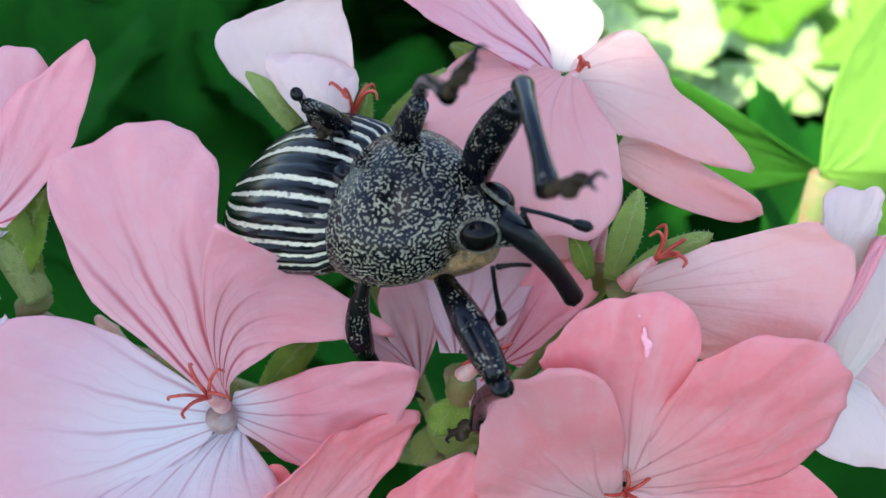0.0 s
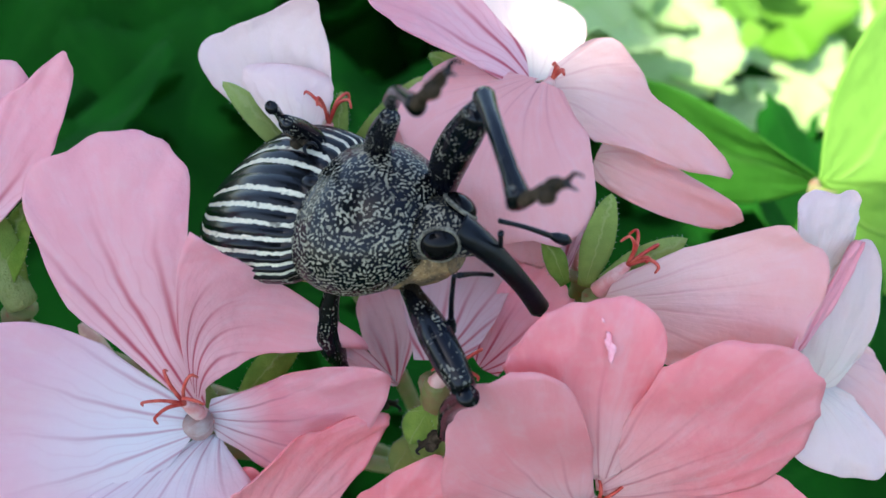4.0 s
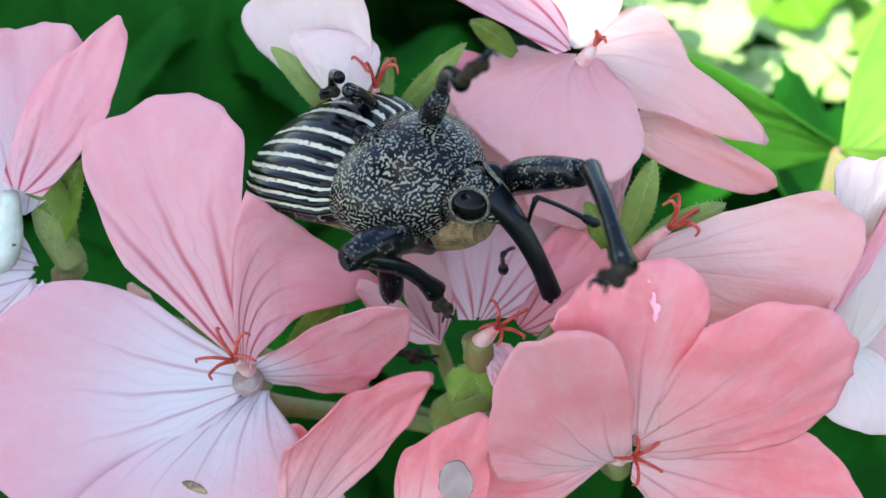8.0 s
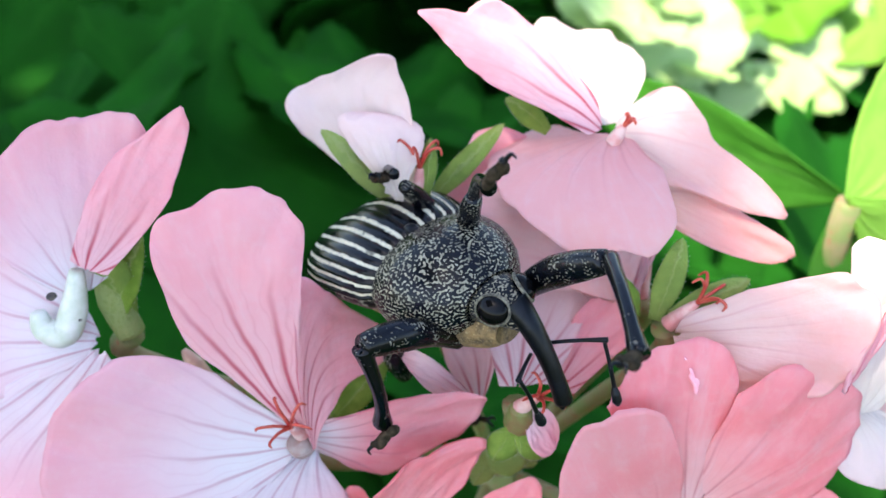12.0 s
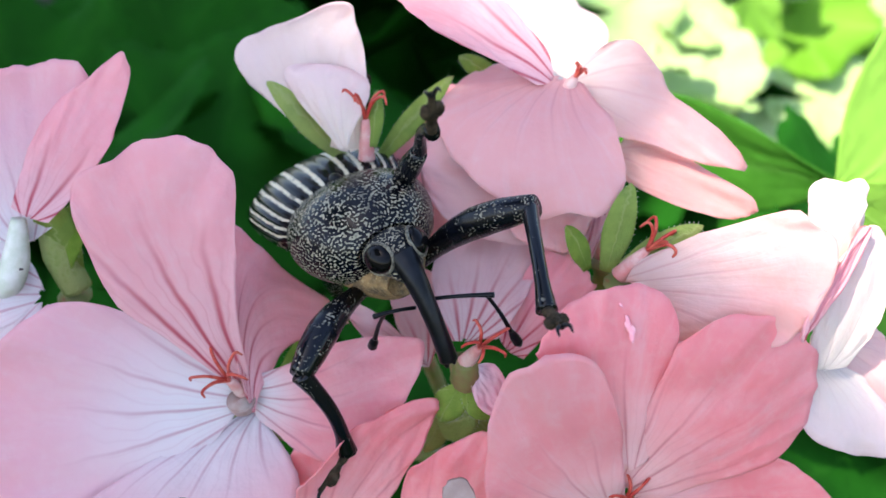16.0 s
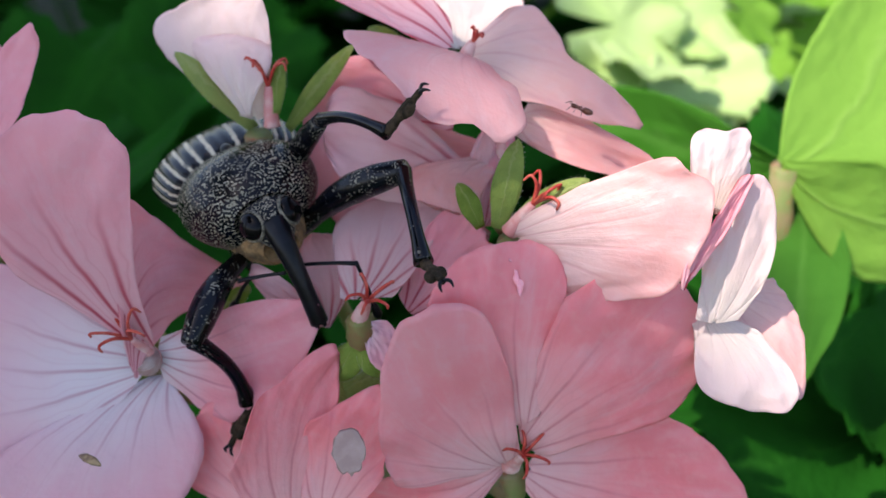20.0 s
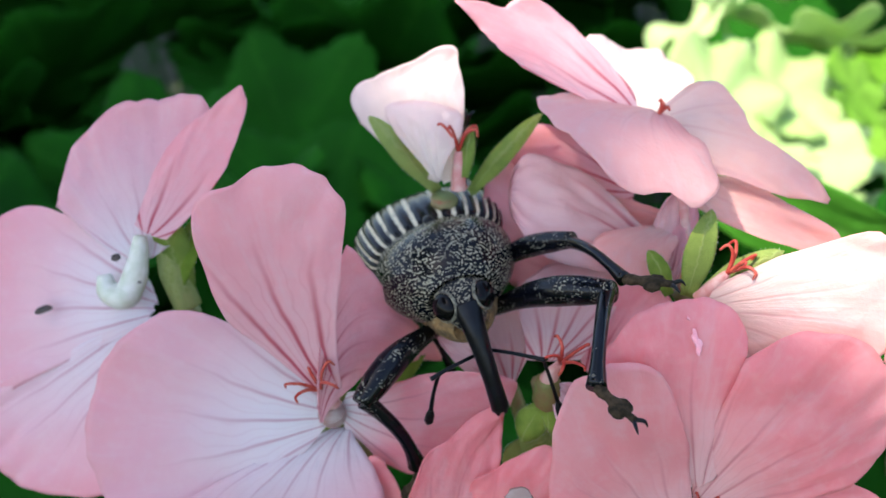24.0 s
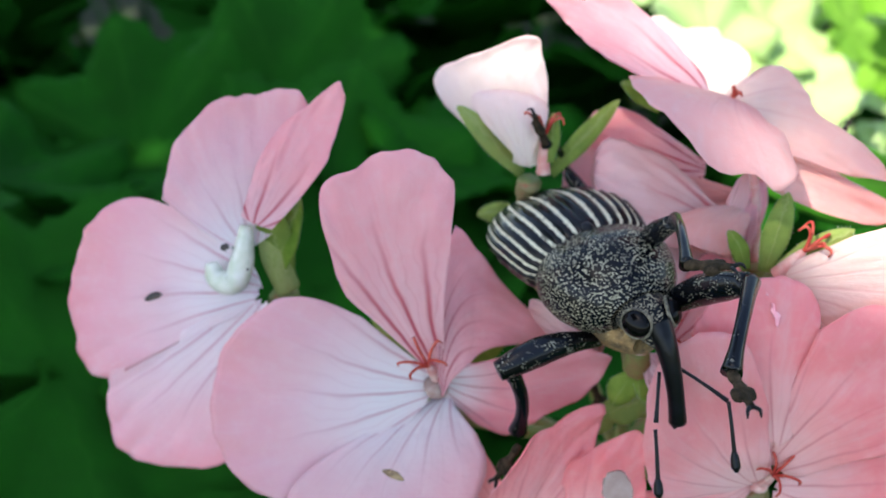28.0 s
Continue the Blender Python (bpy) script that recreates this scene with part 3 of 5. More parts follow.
petal(f5, (30.0, -8.3, 304.4), (31.6, -5.2, 310.4), (28.3, -6.2, 308.8), (32.9, -6.0, 308.1), "petal", white, cup=-0.15, tip=0.8, fan=(-38.3, 47.3), reach=(3.3, 4.5, 6.4, 6.8, 6.7, 6.5, 6.9, 6.7, 5.8, 5.0, 4.5, 4.2, 3.7))
petal(f5, (30.1, -12.3, 296.7), (32.6, -6.9, 307.6), (29.1, -9.6, 302.7), (34.8, -9.1, 302.2), "petal", white, cup=-0.10, tip=0.7, fan=(-31.6, 36.7), reach=(4.1, 5.1, 7.2, 8.5, 9.7, 11.1, 12.1, 11.7, 10.2, 8.4, 6.5, 5.2, 4.3))
petal(f5, (31.0, -7.6, 296.2), (36.5, -13.7, 289.7), (38.3, -9.6, 293.5), (31.0, -11.8, 291.8), "petal", pale_rose, cup=-0.10, tip=0.5, fan=(-84.7, 5.0), reach=(4.7, 4.7, 4.8, 5.0, 5.2, 5.6, 6.1, 6.7, 7.5, 8.4, 9.9, 10.4, 3.7))
petal(f5, (29.8, -10.4, 296.0), (33.0, -15.8, 290.0), (36.2, -14.0, 292.0), (29.0, -13.8, 293.0), "petal", white, cup=-0.12, tip=0.7, fan=(-89.1, 50.3), reach=(2.8, 3.7, 4.1, 4.8, 5.9, 7.3, 8.3, 8.2, 8.1, 8.0, 7.9, 6.4, 2.7))
petal(f5, (27.3, -13.9, 301.3), (32.9, -7.4, 307.7), (28.8, -11.9, 304.8), (30.0, -11.1, 303.9), "petal", rose, cup=0.2, tip=0.3)
petal(f6, (13.2, -16.7, 285.2), (6.8, -15.8, 300.5), (3.6, -19.0, 291.3), (15.0, -16.2, 294.5), "petal", coral, cup=0.12, tip=0.75, fan=(-70.2, 28.5), reach=(6.0, 8.3, 9.2, 10.0, 10.9, 12.1, 13.5, 15.1, 16.4, 16.8, 17.0, 16.0, 11.0))
petal(f6, (14.7, -16.3, 289.0), (13.7, -9.9, 304.0), (8.2, -14.4, 300.5), (19.0, -12.7, 298.8), "petal", coral, cup=0.06, tip=0.6, fan=(-31.2, 29.0), reach=(11.5, 12.3, 13.1, 13.9, 14.4, 15.1, 15.5, 15.8, 16.0, 15.6, 14.7, 13.0, 8.6))
petal(f6, (14.5, -15.8, 286.2), (29.1, -10.1, 296.7), (18.9, -12.5, 300.9), (26.2, -14.6, 287.1), "petal", coral, cup=-0.12, tip=0.65, fan=(-34.9, 30.1), reach=(12.8, 14.4, 15.7, 17.1, 18.2, 18.8, 18.8, 18.8, 18.5, 17.8, 17.0, 16.4, 14.1))
petal(f6, (14.8, -15.3, 283.3), (34.1, -15.4, 278.8), (27.0, -11.9, 285.6), (24.0, -17.8, 274.0), "petal", coral, cup=0.03, tip=0.5, fan=(-43.2, 49.1), reach=(7.8, 12.7, 14.7, 16.4, 17.7, 19.2, 19.7, 16.0, 12.5, 9.8, 8.0, 6.5, 5.6))
petal(f6, (13.0, -15.0, 283.2), (-1.5, -17.8, 280.5), (5.5, -16.4, 283.7), (3.6, -19.6, 275.0), "petal", coral, cup=0.05, tip=0.5)
f7_petal = petal(f7, (-4.8, -21.5, 280.6), (-0.8, -13.0, 295.5), (-6.6, -19.5, 293.0), (-0.2, -14.7, 292.0), "hinged", coral, cup=0.10, tip=0.35, fan=(-36.8, 34.9), reach=(8.7, 9.0, 10.1, 13.0, 13.4, 14.2, 18.0, 16.3, 14.5, 12.8, 10.9, 9.1, 7.3))
petal(f7, (-2.1, -20.9, 282.0), (3.2, -15.8, 293.1), (-1.8, -16.9, 290.2), (3.9, -19.0, 289.4), "petal", coral, cup=0.15, tip=0.5, fan=(-41.3, 40.3), reach=(5.2, 6.6, 8.2, 9.0, 10.1, 11.5, 13.3, 12.5, 10.1, 9.0, 8.0, 7.1, 5.5))
petal(f7, (-5.4, -20.2, 279.0), (-14.1, -15.5, 287.9), (-11.1, -14.4, 288.9), (-15.0, -17.4, 283.5), "petal", coral, cup=0.1, tip=0.5)
petal(f8, (1.3, -10.4, 298.0), (3.9, -0.0, 304.3), (-1.6, -4.8, 301.1), (7.8, -2.7, 301.6), "petal", vein, cup=0.05, tip=0.5, fan=(-43.7, 97.1), reach=(4.0, 9.0, 10.3, 10.5, 10.5, 10.1, 9.7, 8.2, 6.0, 4.7, 3.8, 3.3, 3.0))
petal(f8, (-1.9, -10.0, 294.8), (-4.1, -2.6, 299.7), (-5.1, -5.5, 296.4), (-0.3, -4.1, 297.8), "petal", vein, cup=0.05, tip=0.5)
petal(f8, (-1.8, -9.9, 294.9), (-8.6, -8.0, 299.0), (-6.3, -7.8, 299.1), (-5.0, -9.7, 295.4), "petal", vein, cup=0.05, tip=0.5)
petal(f8, (4.9, -8.2, 294.8), (13.2, -5.3, 301.5), (6.9, -4.8, 300.5), (12.6, -8.0, 296.6), "petal", rose, cup=0.1, tip=0.6, fan=(-36.5, 7.9), reach=(5.6, 8.0, 9.4, 10.3, 10.4, 10.6, 10.4, 10.2, 10.1, 9.9, 9.7, 9.2, 3.8))
petal(f8, (1.9, -12.4, 297.0), (4.6, -14.0, 294.2), (4.2, -12.2, 296.8), (2.6, -14.2, 294.3), "petal", pale, cup=0.05, tip=0.6)


def sepal(flower, B, T, width, bulge=0.5, side=(1, 0, 0), label=""):
    """A pointed green sepal, hollow on the inside."""
    B, T = Vector(B), Vector(T)
    way = (T - B).normalized()
    across = way.cross(TO_VIEW).normalized() * width / 2
    mid = B + (T - B) * 0.45 + TO_VIEW * bulge
    verts, faces, uvs = blade(B, T, mid - across, mid + across, cup=-0.22, tip=0.0, ruffle=0.10, thick=0.22, nu=16, nv=10, waist=0.45, mid=0.38, seed=B.x)
    ob = mesh_object("sepal", [local(flower, v) for v in verts], faces, sepal_green, flower, label, uvs)
    r = random.Random(int(abs(B.x * 37 + T.z * 11)))
    hairs = []
    for i in range(1, 16):
        for j in (0, 10):
            for _ in range(3):
                root = verts[i * 11 + j]
                out = (root - verts[i * 11 + 5]).normalized() + way * r.uniform(0.0, 0.8) + TO_VIEW * r.uniform(-0.4, 0.6)
                hairs.append(tube([local(flower, root), local(flower, root + out.normalized() * r.uniform(0.08, 0.24))], [0.010, 0.004], sides=4, steps=1))
    mesh_object("hair_fringe", *merged(*hairs), hook_white, ob, "fine pale hairs along the rim")
    return ob


def pistil(flower, at, way, length=6.0, spread=2.4, seed=0):
    """A red column that splits into five curled styles."""
    r = random.Random(seed)
    at, way = Vector(at), Vector(way).normalized()
    top = at + way * length * 0.55
    column = tube_part(flower, "pistil", [at, at + way * length * 0.3, top], [0.75, 0.6, 0.32], tube_pink)
    side = way.orthogonal().normalized()
    for k in range(5):
        out = Matrix.Rotation(2 * math.pi * k / 5 + r.uniform(-0.3, 0.3), 3, way) @ side
        a = top + way * length * 0.25 + out * spread * 0.35
        b = top + way * length * r.uniform(0.25, 0.40) + out * spread * 0.78
        c = b - way * spread * r.uniform(0.15, 0.4) + out * spread * 0.1
        tube_part(flower, "style", [top, a, b, c], [0.18, 0.15, 0.13, 0.09], style_red, sides=6, steps=4)


def stalk(flower, at, label=""):
    """The flower's own stalk, down to the head of the stem."""
    at = Vector(at)
    foot = Vector(UMBEL)
    tube_part(flower, "stalk", [at, at + Vector((0, 0.6, -4)), (at + foot) / 2 + Vector((0, 1.5, -3)), foot], [1.3, 0.95, 0.8, 0.8], stalk_green, steps=6)


# ---- flower details ----
pistil(f1, (-17.1, -12.0, 293.0), (-0.15, -0.35, 0.75), 7.5, 2.6, 1)
cup_way = Vector((0.0, -0.25, 1.0)).normalized()
cup_at = Vector((-17.4, -13.0, 292.6))
tube_part(f1, "nectar_cup", [cup_at + cup_way * h for h in (0.0, 0.6, 1.5, 1.6, 1.0, 0.4)], [0.6, 1.1, 1.25, 1.1, 0.9, 0.3], cup_grey, "pale cup at the throat", sides=20)
stalk(f1, (-17.1, -10.8, 291.5))
for b, t, w in (((-17, -10, 292), (-25, -5, 296), 3.2), ((-15, -9.4, 292.4), (-10.2, -4.6, 295.4), 2.8), ((-17, -11, 291), (-23, -9, 290), 3.0)):
    sepal(f1, b, t, w)
stalk(f2, (-33.2, -5.0, 299.0))
tube_part(f2, "calyx", [(-33.0, -5.2, 299.4), (-34.0, -4.6, 303.0), (-34.6, -3.8, 306.0)], [1.3, 1.4, 0.7], sepal_green)
for b, t, w in (((-33, -5, 300), (-34.0, -3.6, 311), 3.4), ((-34, -6, 301), (-31, -2, 308), 2.6)):
    sepal(f2, b, t, w)
tube_part(f2, "curled_stamen", [(-35.6, -5.8, 307.5), (-36.2, -7.2, 304.5), (-37.2, -8.3, 302.6), (-38.8, -8.2, 303.0), (-39.2, -7.6, 304.4)], [0.6, 1.15, 1.3, 1.1, 0.6], hook_white, "white curled stamen tube")
stalk(f3, (-8.6, 1.5, 307.5))
pistil(f3, (-7.2, 1.6, 308.4), (0.04, 0.20, 1.0), 6.6, 2.2, 3)
for b, t, w in (((-9.4, 3.1, 307.5), (-15.6, 4.1, 314.9), 2.3), ((-6.5, 3.6, 307.1), (0.4, 6.1, 314.0), 2.1), ((-6.5, 1.3, 309.8), (-6.1, 4.7, 313.5), 1.5), ((-9.4, 2.6, 303.0), (-14.2, 2.2, 303.3), 2.4)):
    sepal(f3, b, t, w)
stalk(f4, (13.3, -1.0, 299.5))
tube_part(f4, "calyx_tube", [(13.2, -0.8, 299.5), (13.2, 0.0, 304.0), (12.6, 2.2, 308.5), (10.2, 4.8, 311.5)], [0.6, 0.5, 0.45, 0.4], tube_pink, "pink tube with darker stripes")
pistil(f4, (9.9, 5.6, 312.2), (0.35, 0.1, 0.6), 3.4, 0.8, 4)
sepal(f4, (4.5, 8.3, 311.7), (0.6, 10.9, 313.6), 2.2)
stalk(f5, (14.1, -6.6, 301.5))
pistil(f5, (14.0, -7.4, 302.6), (0.55, -0.05, 0.75), 6.2, 2.0, 5)
for b, t, w in (((13.0, -6.9, 302.6), (14.9, -3.9, 309.3), 2.5), ((14.2, -6.8, 303), (20.6, -6.0, 306.6), 2.2), ((11.6, -6.4, 302.4), (9.8, -5.0, 306.0), 1.8)):
    sepal(f5, b, t, w)
stalk(f6, (13.3, -14.0, 281.8))
pistil(f6, (13.6, -15.0, 283.6), (0.35, -0.45, 0.8), 5.6, 2.4, 6)
mesh_object("nectar_cup", *ball(local(f6, (13.6, -15.2, 283.6)), (0.9, 0.9, 0.7)), tube_pink, f6)
stalk(f7, (-5.2, -19.5, 277.5))
sepal(f7, (-4, -19, 280), (2.5, -17, 288), 3.4)
stalk(f8, (1.3, -11.0, 296.4))
tube_part(f8, "calyx", [(1.4, -10.8, 293.0), (1.6, -11.8, 295.4), (1.5, -12.2, 297.6)], [1.0, 1.5, 0.9], tube_brown, "olive brown calyx")
pistil(f8, (1.5, -12.0, 297.2), (0.35, -0.35, 0.8), 6.0, 2.2, 8)
for b, t, w in (((-1.4, -11.4, 288.5), (2.5, -12.1, 291.4), 3.4), ((-0.2, -11.2, 287.2), (1.3, -10.3, 292.0), 3.0), ((-0.7, -10.7, 289.4), (-2.4, -12.7, 287.0), 2.4), ((0.6, -10.7, 290.9), (3.4, -11.7, 288.8), 2.6), ((1.5, -12.7, 295.0), (4.3, -13.3, 292.4), 3.2), ((0.9, -12.7, 295.0), (-0.8, -13.3, 291.6), 2.8)):
    sepal(f8, b, t, w, 0.3)

def mark(flower, name, at, rx, ry, turn, material, label, rough=0.2):
    """A thin oval mark lying on a petal."""
    m = TO_VIEW.to_track_quat('Z', 'Y').to_matrix() @ Matrix.Rotation(turn, 3, 'Z')
    verts, faces = ball((0, 0, 0), (rx, ry, 0.07), 28, 8)
    bent = [Vector((p.x, p.y, p.z)) * (1 + rough * noise.noise(p * 3.4 + Vector(at))) for p in verts]
    mesh_object(name, [local(flower, m @ p + Vector(at)) for p in bent], faces, material, flower, label)


mark(f7, "oval_film", (1.5, -20.8, 290.9), 1.35, 1.80, 0.1, film_grey, "pale see-through oval spot")
# two thin oval marks in a paler pink on the upper petal
for at, rx, ry in (((14.9, -12.5, 301.2), 0.30, 0.95), ((14.3, -11.3, 302.5), 0.12, 0.3)):
    mark(f6, "scar", at, rx, ry, 0.2, mark_pink, "thin paler oval mark on the petal", 0.9)
tube_part(f1, "bract", [(-26.1, -6.4, 293.9), (-27.7, -6.0, 295.9), (-28.8, -5.1, 297.0)], [0.3, 0.9, 0.25], bract_tan, "small tan dry bract")

# ---- stem of the flower head ----
stem = thing("flower_stem", (1.0, 2.0, 0.0), "thick green stem that carries the flower head", "stem")
tube_part(stem, "stem", [(6.0, 20.0, 0.0), (5.0, 14.0, 120.0), (3.0, 6.0, 220.0), (1.0, 2.0, 268.0)], [3.2, 2.6, 2.0, 1.9], stalk_green, steps=10)
mesh_object("stem_head", *ball(local(stem, UMBEL), (2.6, 2.6, 2.2)), stalk_green, stem)

# ---- bits on the petals ----
def seed_bit(at, way, material, label, size=1.1):
    ob = thing("seed", at, label, "seed")
    w = Vector(way).normalized() * size
    verts, faces = tube([-w, -w * 0.4 + Vector((0, 0, 0.12)), w * 0.4 + Vector((0, 0, 0.15)), w], [0.1, 0.36, 0.36, 0.08], sides=8, steps=4)
    mesh_object("husk", verts, faces, material, ob)


seed_bit((-21.1, -20.3, 289.0), (0.9, -0.3, -0.2), seed_brown, "tan seed husk lying on a pale petal", 1.1)
seed_bit((-45.5, -9.0, 301.2), (0.9, 0.2, 0.2), seed_dark, "dark seed lying on a pale petal", 0.9)
seed_bit((-36.0, -8.1, 303.8), (0.9, 0.1, 0.1), seed_dark, "small dark crumb at the flower throat", 0.6)
seed_bit((-37.4, -7.8, 306.2), (0.9, 0.1, 0.1), seed_dark, "small dark crumb on the white stamen", 0.4)


# ---- the ant on the flower ----
def small(piece, size=0.68):
    return [Vector(v) * size for v in piece[0]], piece[1]


ant = thing("ant", (19.7, 9.5, 307.4), "small dark brown ant walking on a pink petal", "ant")
mesh_object("abdomen", *small(ball((-1.0, 0, 0.5), (0.75, 0.45, 0.42))), ant_brown, ant)
mesh_object("thorax", *small(tube([(-0.4, 0, 0.45), (0, 0, 0.55), (0.5, 0, 0.55)], [0.16, 0.24, 0.2], sides=8)), ant_brown, ant)
mesh_object("head", *small(ball((0.85, 0, 0.55), (0.4, 0.34, 0.3))), ant_brown, ant)
for k in range(6):
    s, x = (-1) ** k, (-0.15, 0.1, 0.35)[k // 2]
    dx = (-0.7, 0.1, 0.8)[k // 2]
    mesh_object("leg", *small(tube([(x, s * 0.15, 0.45), (x + dx * 0.5, s * 0.7, 0.75), (x + dx, s * 1.15, 0.0)], [0.06, 0.05, 0.035], sides=5, steps=3)), ant_brown, ant)
for s in (-1, 1):
    mesh_object("antenna", *small(tube([(1.1, s * 0.12, 0.65), (1.45, s * 0.4, 0.9), (1.8, s * 0.5, 0.6)], [0.045, 0.04, 0.03], sides=5, steps=3)), ant_brown, ant)

# ---- the weevil ----
weevil = thing("weevil", (0, 0, 0), "black weevil with cream stripes and long snout, on pink flowers", "beetle")


def smooth_at(stations, x, k):
    """The k-th value of the stations at x, eased between neighbours."""
    for a, b in zip(stations, stations[1:]):
        if (a[0] - x) * (b[0] - x) <= 0:
            u = (x - a[0]) / (b[0] - a[0] + 1e-9)
            i = stations.index(a)
            p, q = stations[max(i - 1, 0)], stations[min(i + 2, len(stations) - 1)]
            return 0.5 * (2 * a[k] + (b[k] - p[k]) * u + (2 * p[k] - 5 * a[k] + 4 * b[k] - q[k]) * u * u + (3 * a[k] - p[k] - 3 * b[k] + q[k]) * u ** 3)
    return stations[-1][k]


def shell(stations, nu, nv, power=0.92, bow=0.0, ribs=0, rib=0.0, arc=1.0):
    """A shell along x: stations of x, half width, top, widest height, bottom. bow: how far its ends bulge back in the middle."""
    verts, faces, uvs = [], [], []
    x0, x1 = stations[0][0], stations[-1][0]
    for i in range(nu + 1):
        s = i / nu
        x = x0 + (x1 - x0) * (1 - math.cos(math.pi * s)) / 2
        w, top, mid, bot = (max(smooth_at(stations, x, k), 0.02) if k == 1 else smooth_at(stations, x, k) for k in (1, 2, 3, 4))
        for j in range(nv):
            a = 2 * math.pi * j / nv
            c, d = math.cos(a), math.sin(a)
            y = w * math.copysign(abs(c) ** power, c)
            z = mid + ((top - mid) if d > 0 else (mid - bot)) * math.copysign(abs(d) ** power, d)
            out = Vector((0, c, d))
            furrow = (0.5 - a / math.pi) * ribs if d >= 0 else 0.0
            lift = rib * -math.cos(2 * math.pi * (abs(furrow) + 0.2)) * min(1, 6 * s, 6 * (1 - s)) if ribs and d > 0 else 0.0
            verts.append(Vector((x + bow * (1 - c * c) * (1 - s) * (1 if d > 0 else 0), y, z)) + out * lift)
            uvs.append((s, furrow if d >= 0 else ribs))
    for i in range(nu):
        for j in range(nv):
            a, b = i * nv + j, i * nv + (j + 1) % nv
            faces.append((a, b, b + nv, a + nv))
    for row, flip in ((0, True), (nu, False)):
        verts.append(sum((verts[row * nv + j] for j in range(nv)), Vector()) / nv)
        uvs.append((row / nu, 0.5))
        for j in range(nv):
            a, b = row * nv + j, row * nv + (j + 1) % nv
            faces.append((len(verts) - 1, b, a) if not flip else (len(verts) - 1, a, b))
    return verts, faces, uvs


def half(v, f, u, sign):
    """The faces of a shell on one side of its middle line."""
    keep = [q for q in f if sum(v[i].y for i in q) * sign > 0]
    used = sorted({i for q in keep for i in q})
    at = {i: k for k, i in enumerate(used)}
    return [v[i] for i in used], [tuple(at[i] for i in q) for q in keep], [u[i] for i in used]


v, f, u = shell([(-2.6, 5.0, 2.6, 0.0, -2.6), (-4.2, 6.2, 3.1, 0.0, -3.0), (-7.1, 6.8, 3.0, -0.3, -3.4), (-9.9, 6.8, 2.2, -1.0, -3.9), (-12.7, 5.8, 0.6, -2.1, -4.6), (-15.1, 3.6, -1.4, -3.2, -5.0), (-16.2, 0.4, -3.8, -4.3, -4.9)], 64, 176, 0.94, -0.7, 15, 0.10)
for sign in (1, -1):
    hv, hf, hu = half(v, f, u, sign)
    mesh_object("wing_case", hv, hf, stripe_mat, weevil, "black ribbed wing case with cream stripes", hu)
v, f, u = shell([(-3.7, 5.1, 3.0, 0.4, -2.4), (-3.2, 5.6, 3.5, 0.4, -2.8), (-1.4, 6.05, 4.4, 0.3, -3.2), (0.6, 5.8, 4.8, 0.3, -3.2), (2.5, 4.9, 4.5, 0.5, -2.8), (3.8, 3.8, 3.8, 0.9, -1.9), (4.5, 2.7, 3.1, 1.2, -1.0)], 40, 72, 0.95, -0.5)
mesh_object("pronotum", v, f, pronotum_mat, weevil, "black thorax shield with a maze of cream scales", u)
mesh_object("scutellum", *ball((-4.2, 0, 3.15), (0.8, 0.55, 0.35)), black_shell, weevil)
v, f, u = shell([(3.9, 2.3, 2.9, 1.2, -0.9), (5.2, 2.2, 3.0, 1.4, -0.7), (6.6, 1.8, 2.8, 1.4, -0.1), (7.6, 1.3, 2.3, 1.1, 0.1), (8.2, 0.95, 1.8, 0.8, 0.2)], 16, 32, 1.0)
mesh_object("head", v, f, head_mat, weevil, "grey-scaled head", u)
rostrum_line = [(6.9, 0, 1.9), (8.3, 0, 0.9), (9.6, 0, -1.0), (10.6, 0, -3.2), (11.3, 0, -5.5)]
mesh_object("snout", *tube(rostrum_line, [1.25, 0.92, 0.74, 0.68, 0.74], sides=16, steps=6), black_shell, weevil, "long glossy black curved snout")
mesh_object("jaw", *merged(ball((11.35, 0.3, -5.7), (0.3, 0.22, 0.45)), ball((11.35, -0.3, -5.7), (0.3, 0.22, 0.45))), black_shell, weevil)
for s in (-1, 1):
    rim = Vector((6.2, s * 1.2, 1.9))
    out = Vector((0.40, s * 0.78, 0.45))
    turn = out.to_track_quat('Z', 'Y').to_matrix()
    middle = rim + out * 0.55
    circle = [turn @ Vector((1.28 * math.cos(a), 1.14 * math.sin(a), -0.08)) + middle for a in [2 * math.pi * k / 12 for k in range(13)]]
    mesh_object("eye_ring", *tube(circle, [0.15, 0.15], sides=8, steps=3), eye_ring, weevil, "pale scaly rim round the eye")
    v, f = ball((0, 0, 0), (1.24, 1.10, 0.74), 24, 14)
    mesh_object("eye", [turn @ p + middle for p in v], f, eye_black, weevil, "glossy black eye")
v, f, u = shell([(6.2, 1.5, 0.3, -1.0, -2.4), (5.2, 2.3, 0.5, -1.0, -3.4), (3.0, 3.4, 0.0, -1.4, -4.2), (-2.0, 4.6, 0.0, -1.6, -4.2), (-7.0, 5.0, -0.6, -2.4, -4.4), (-11.0, 4.0, -2.0, -3.6, -5.0), (-13.2, 1.2, -3.8, -4.4, -5.2)], 24, 36, 1.0)
mesh_object("belly", v, f, belly_tan, weevil, "tan hairy underside", u)

for ob in weevil.children:
    ob.data.transform(Matrix.Scale(1.045, 4))


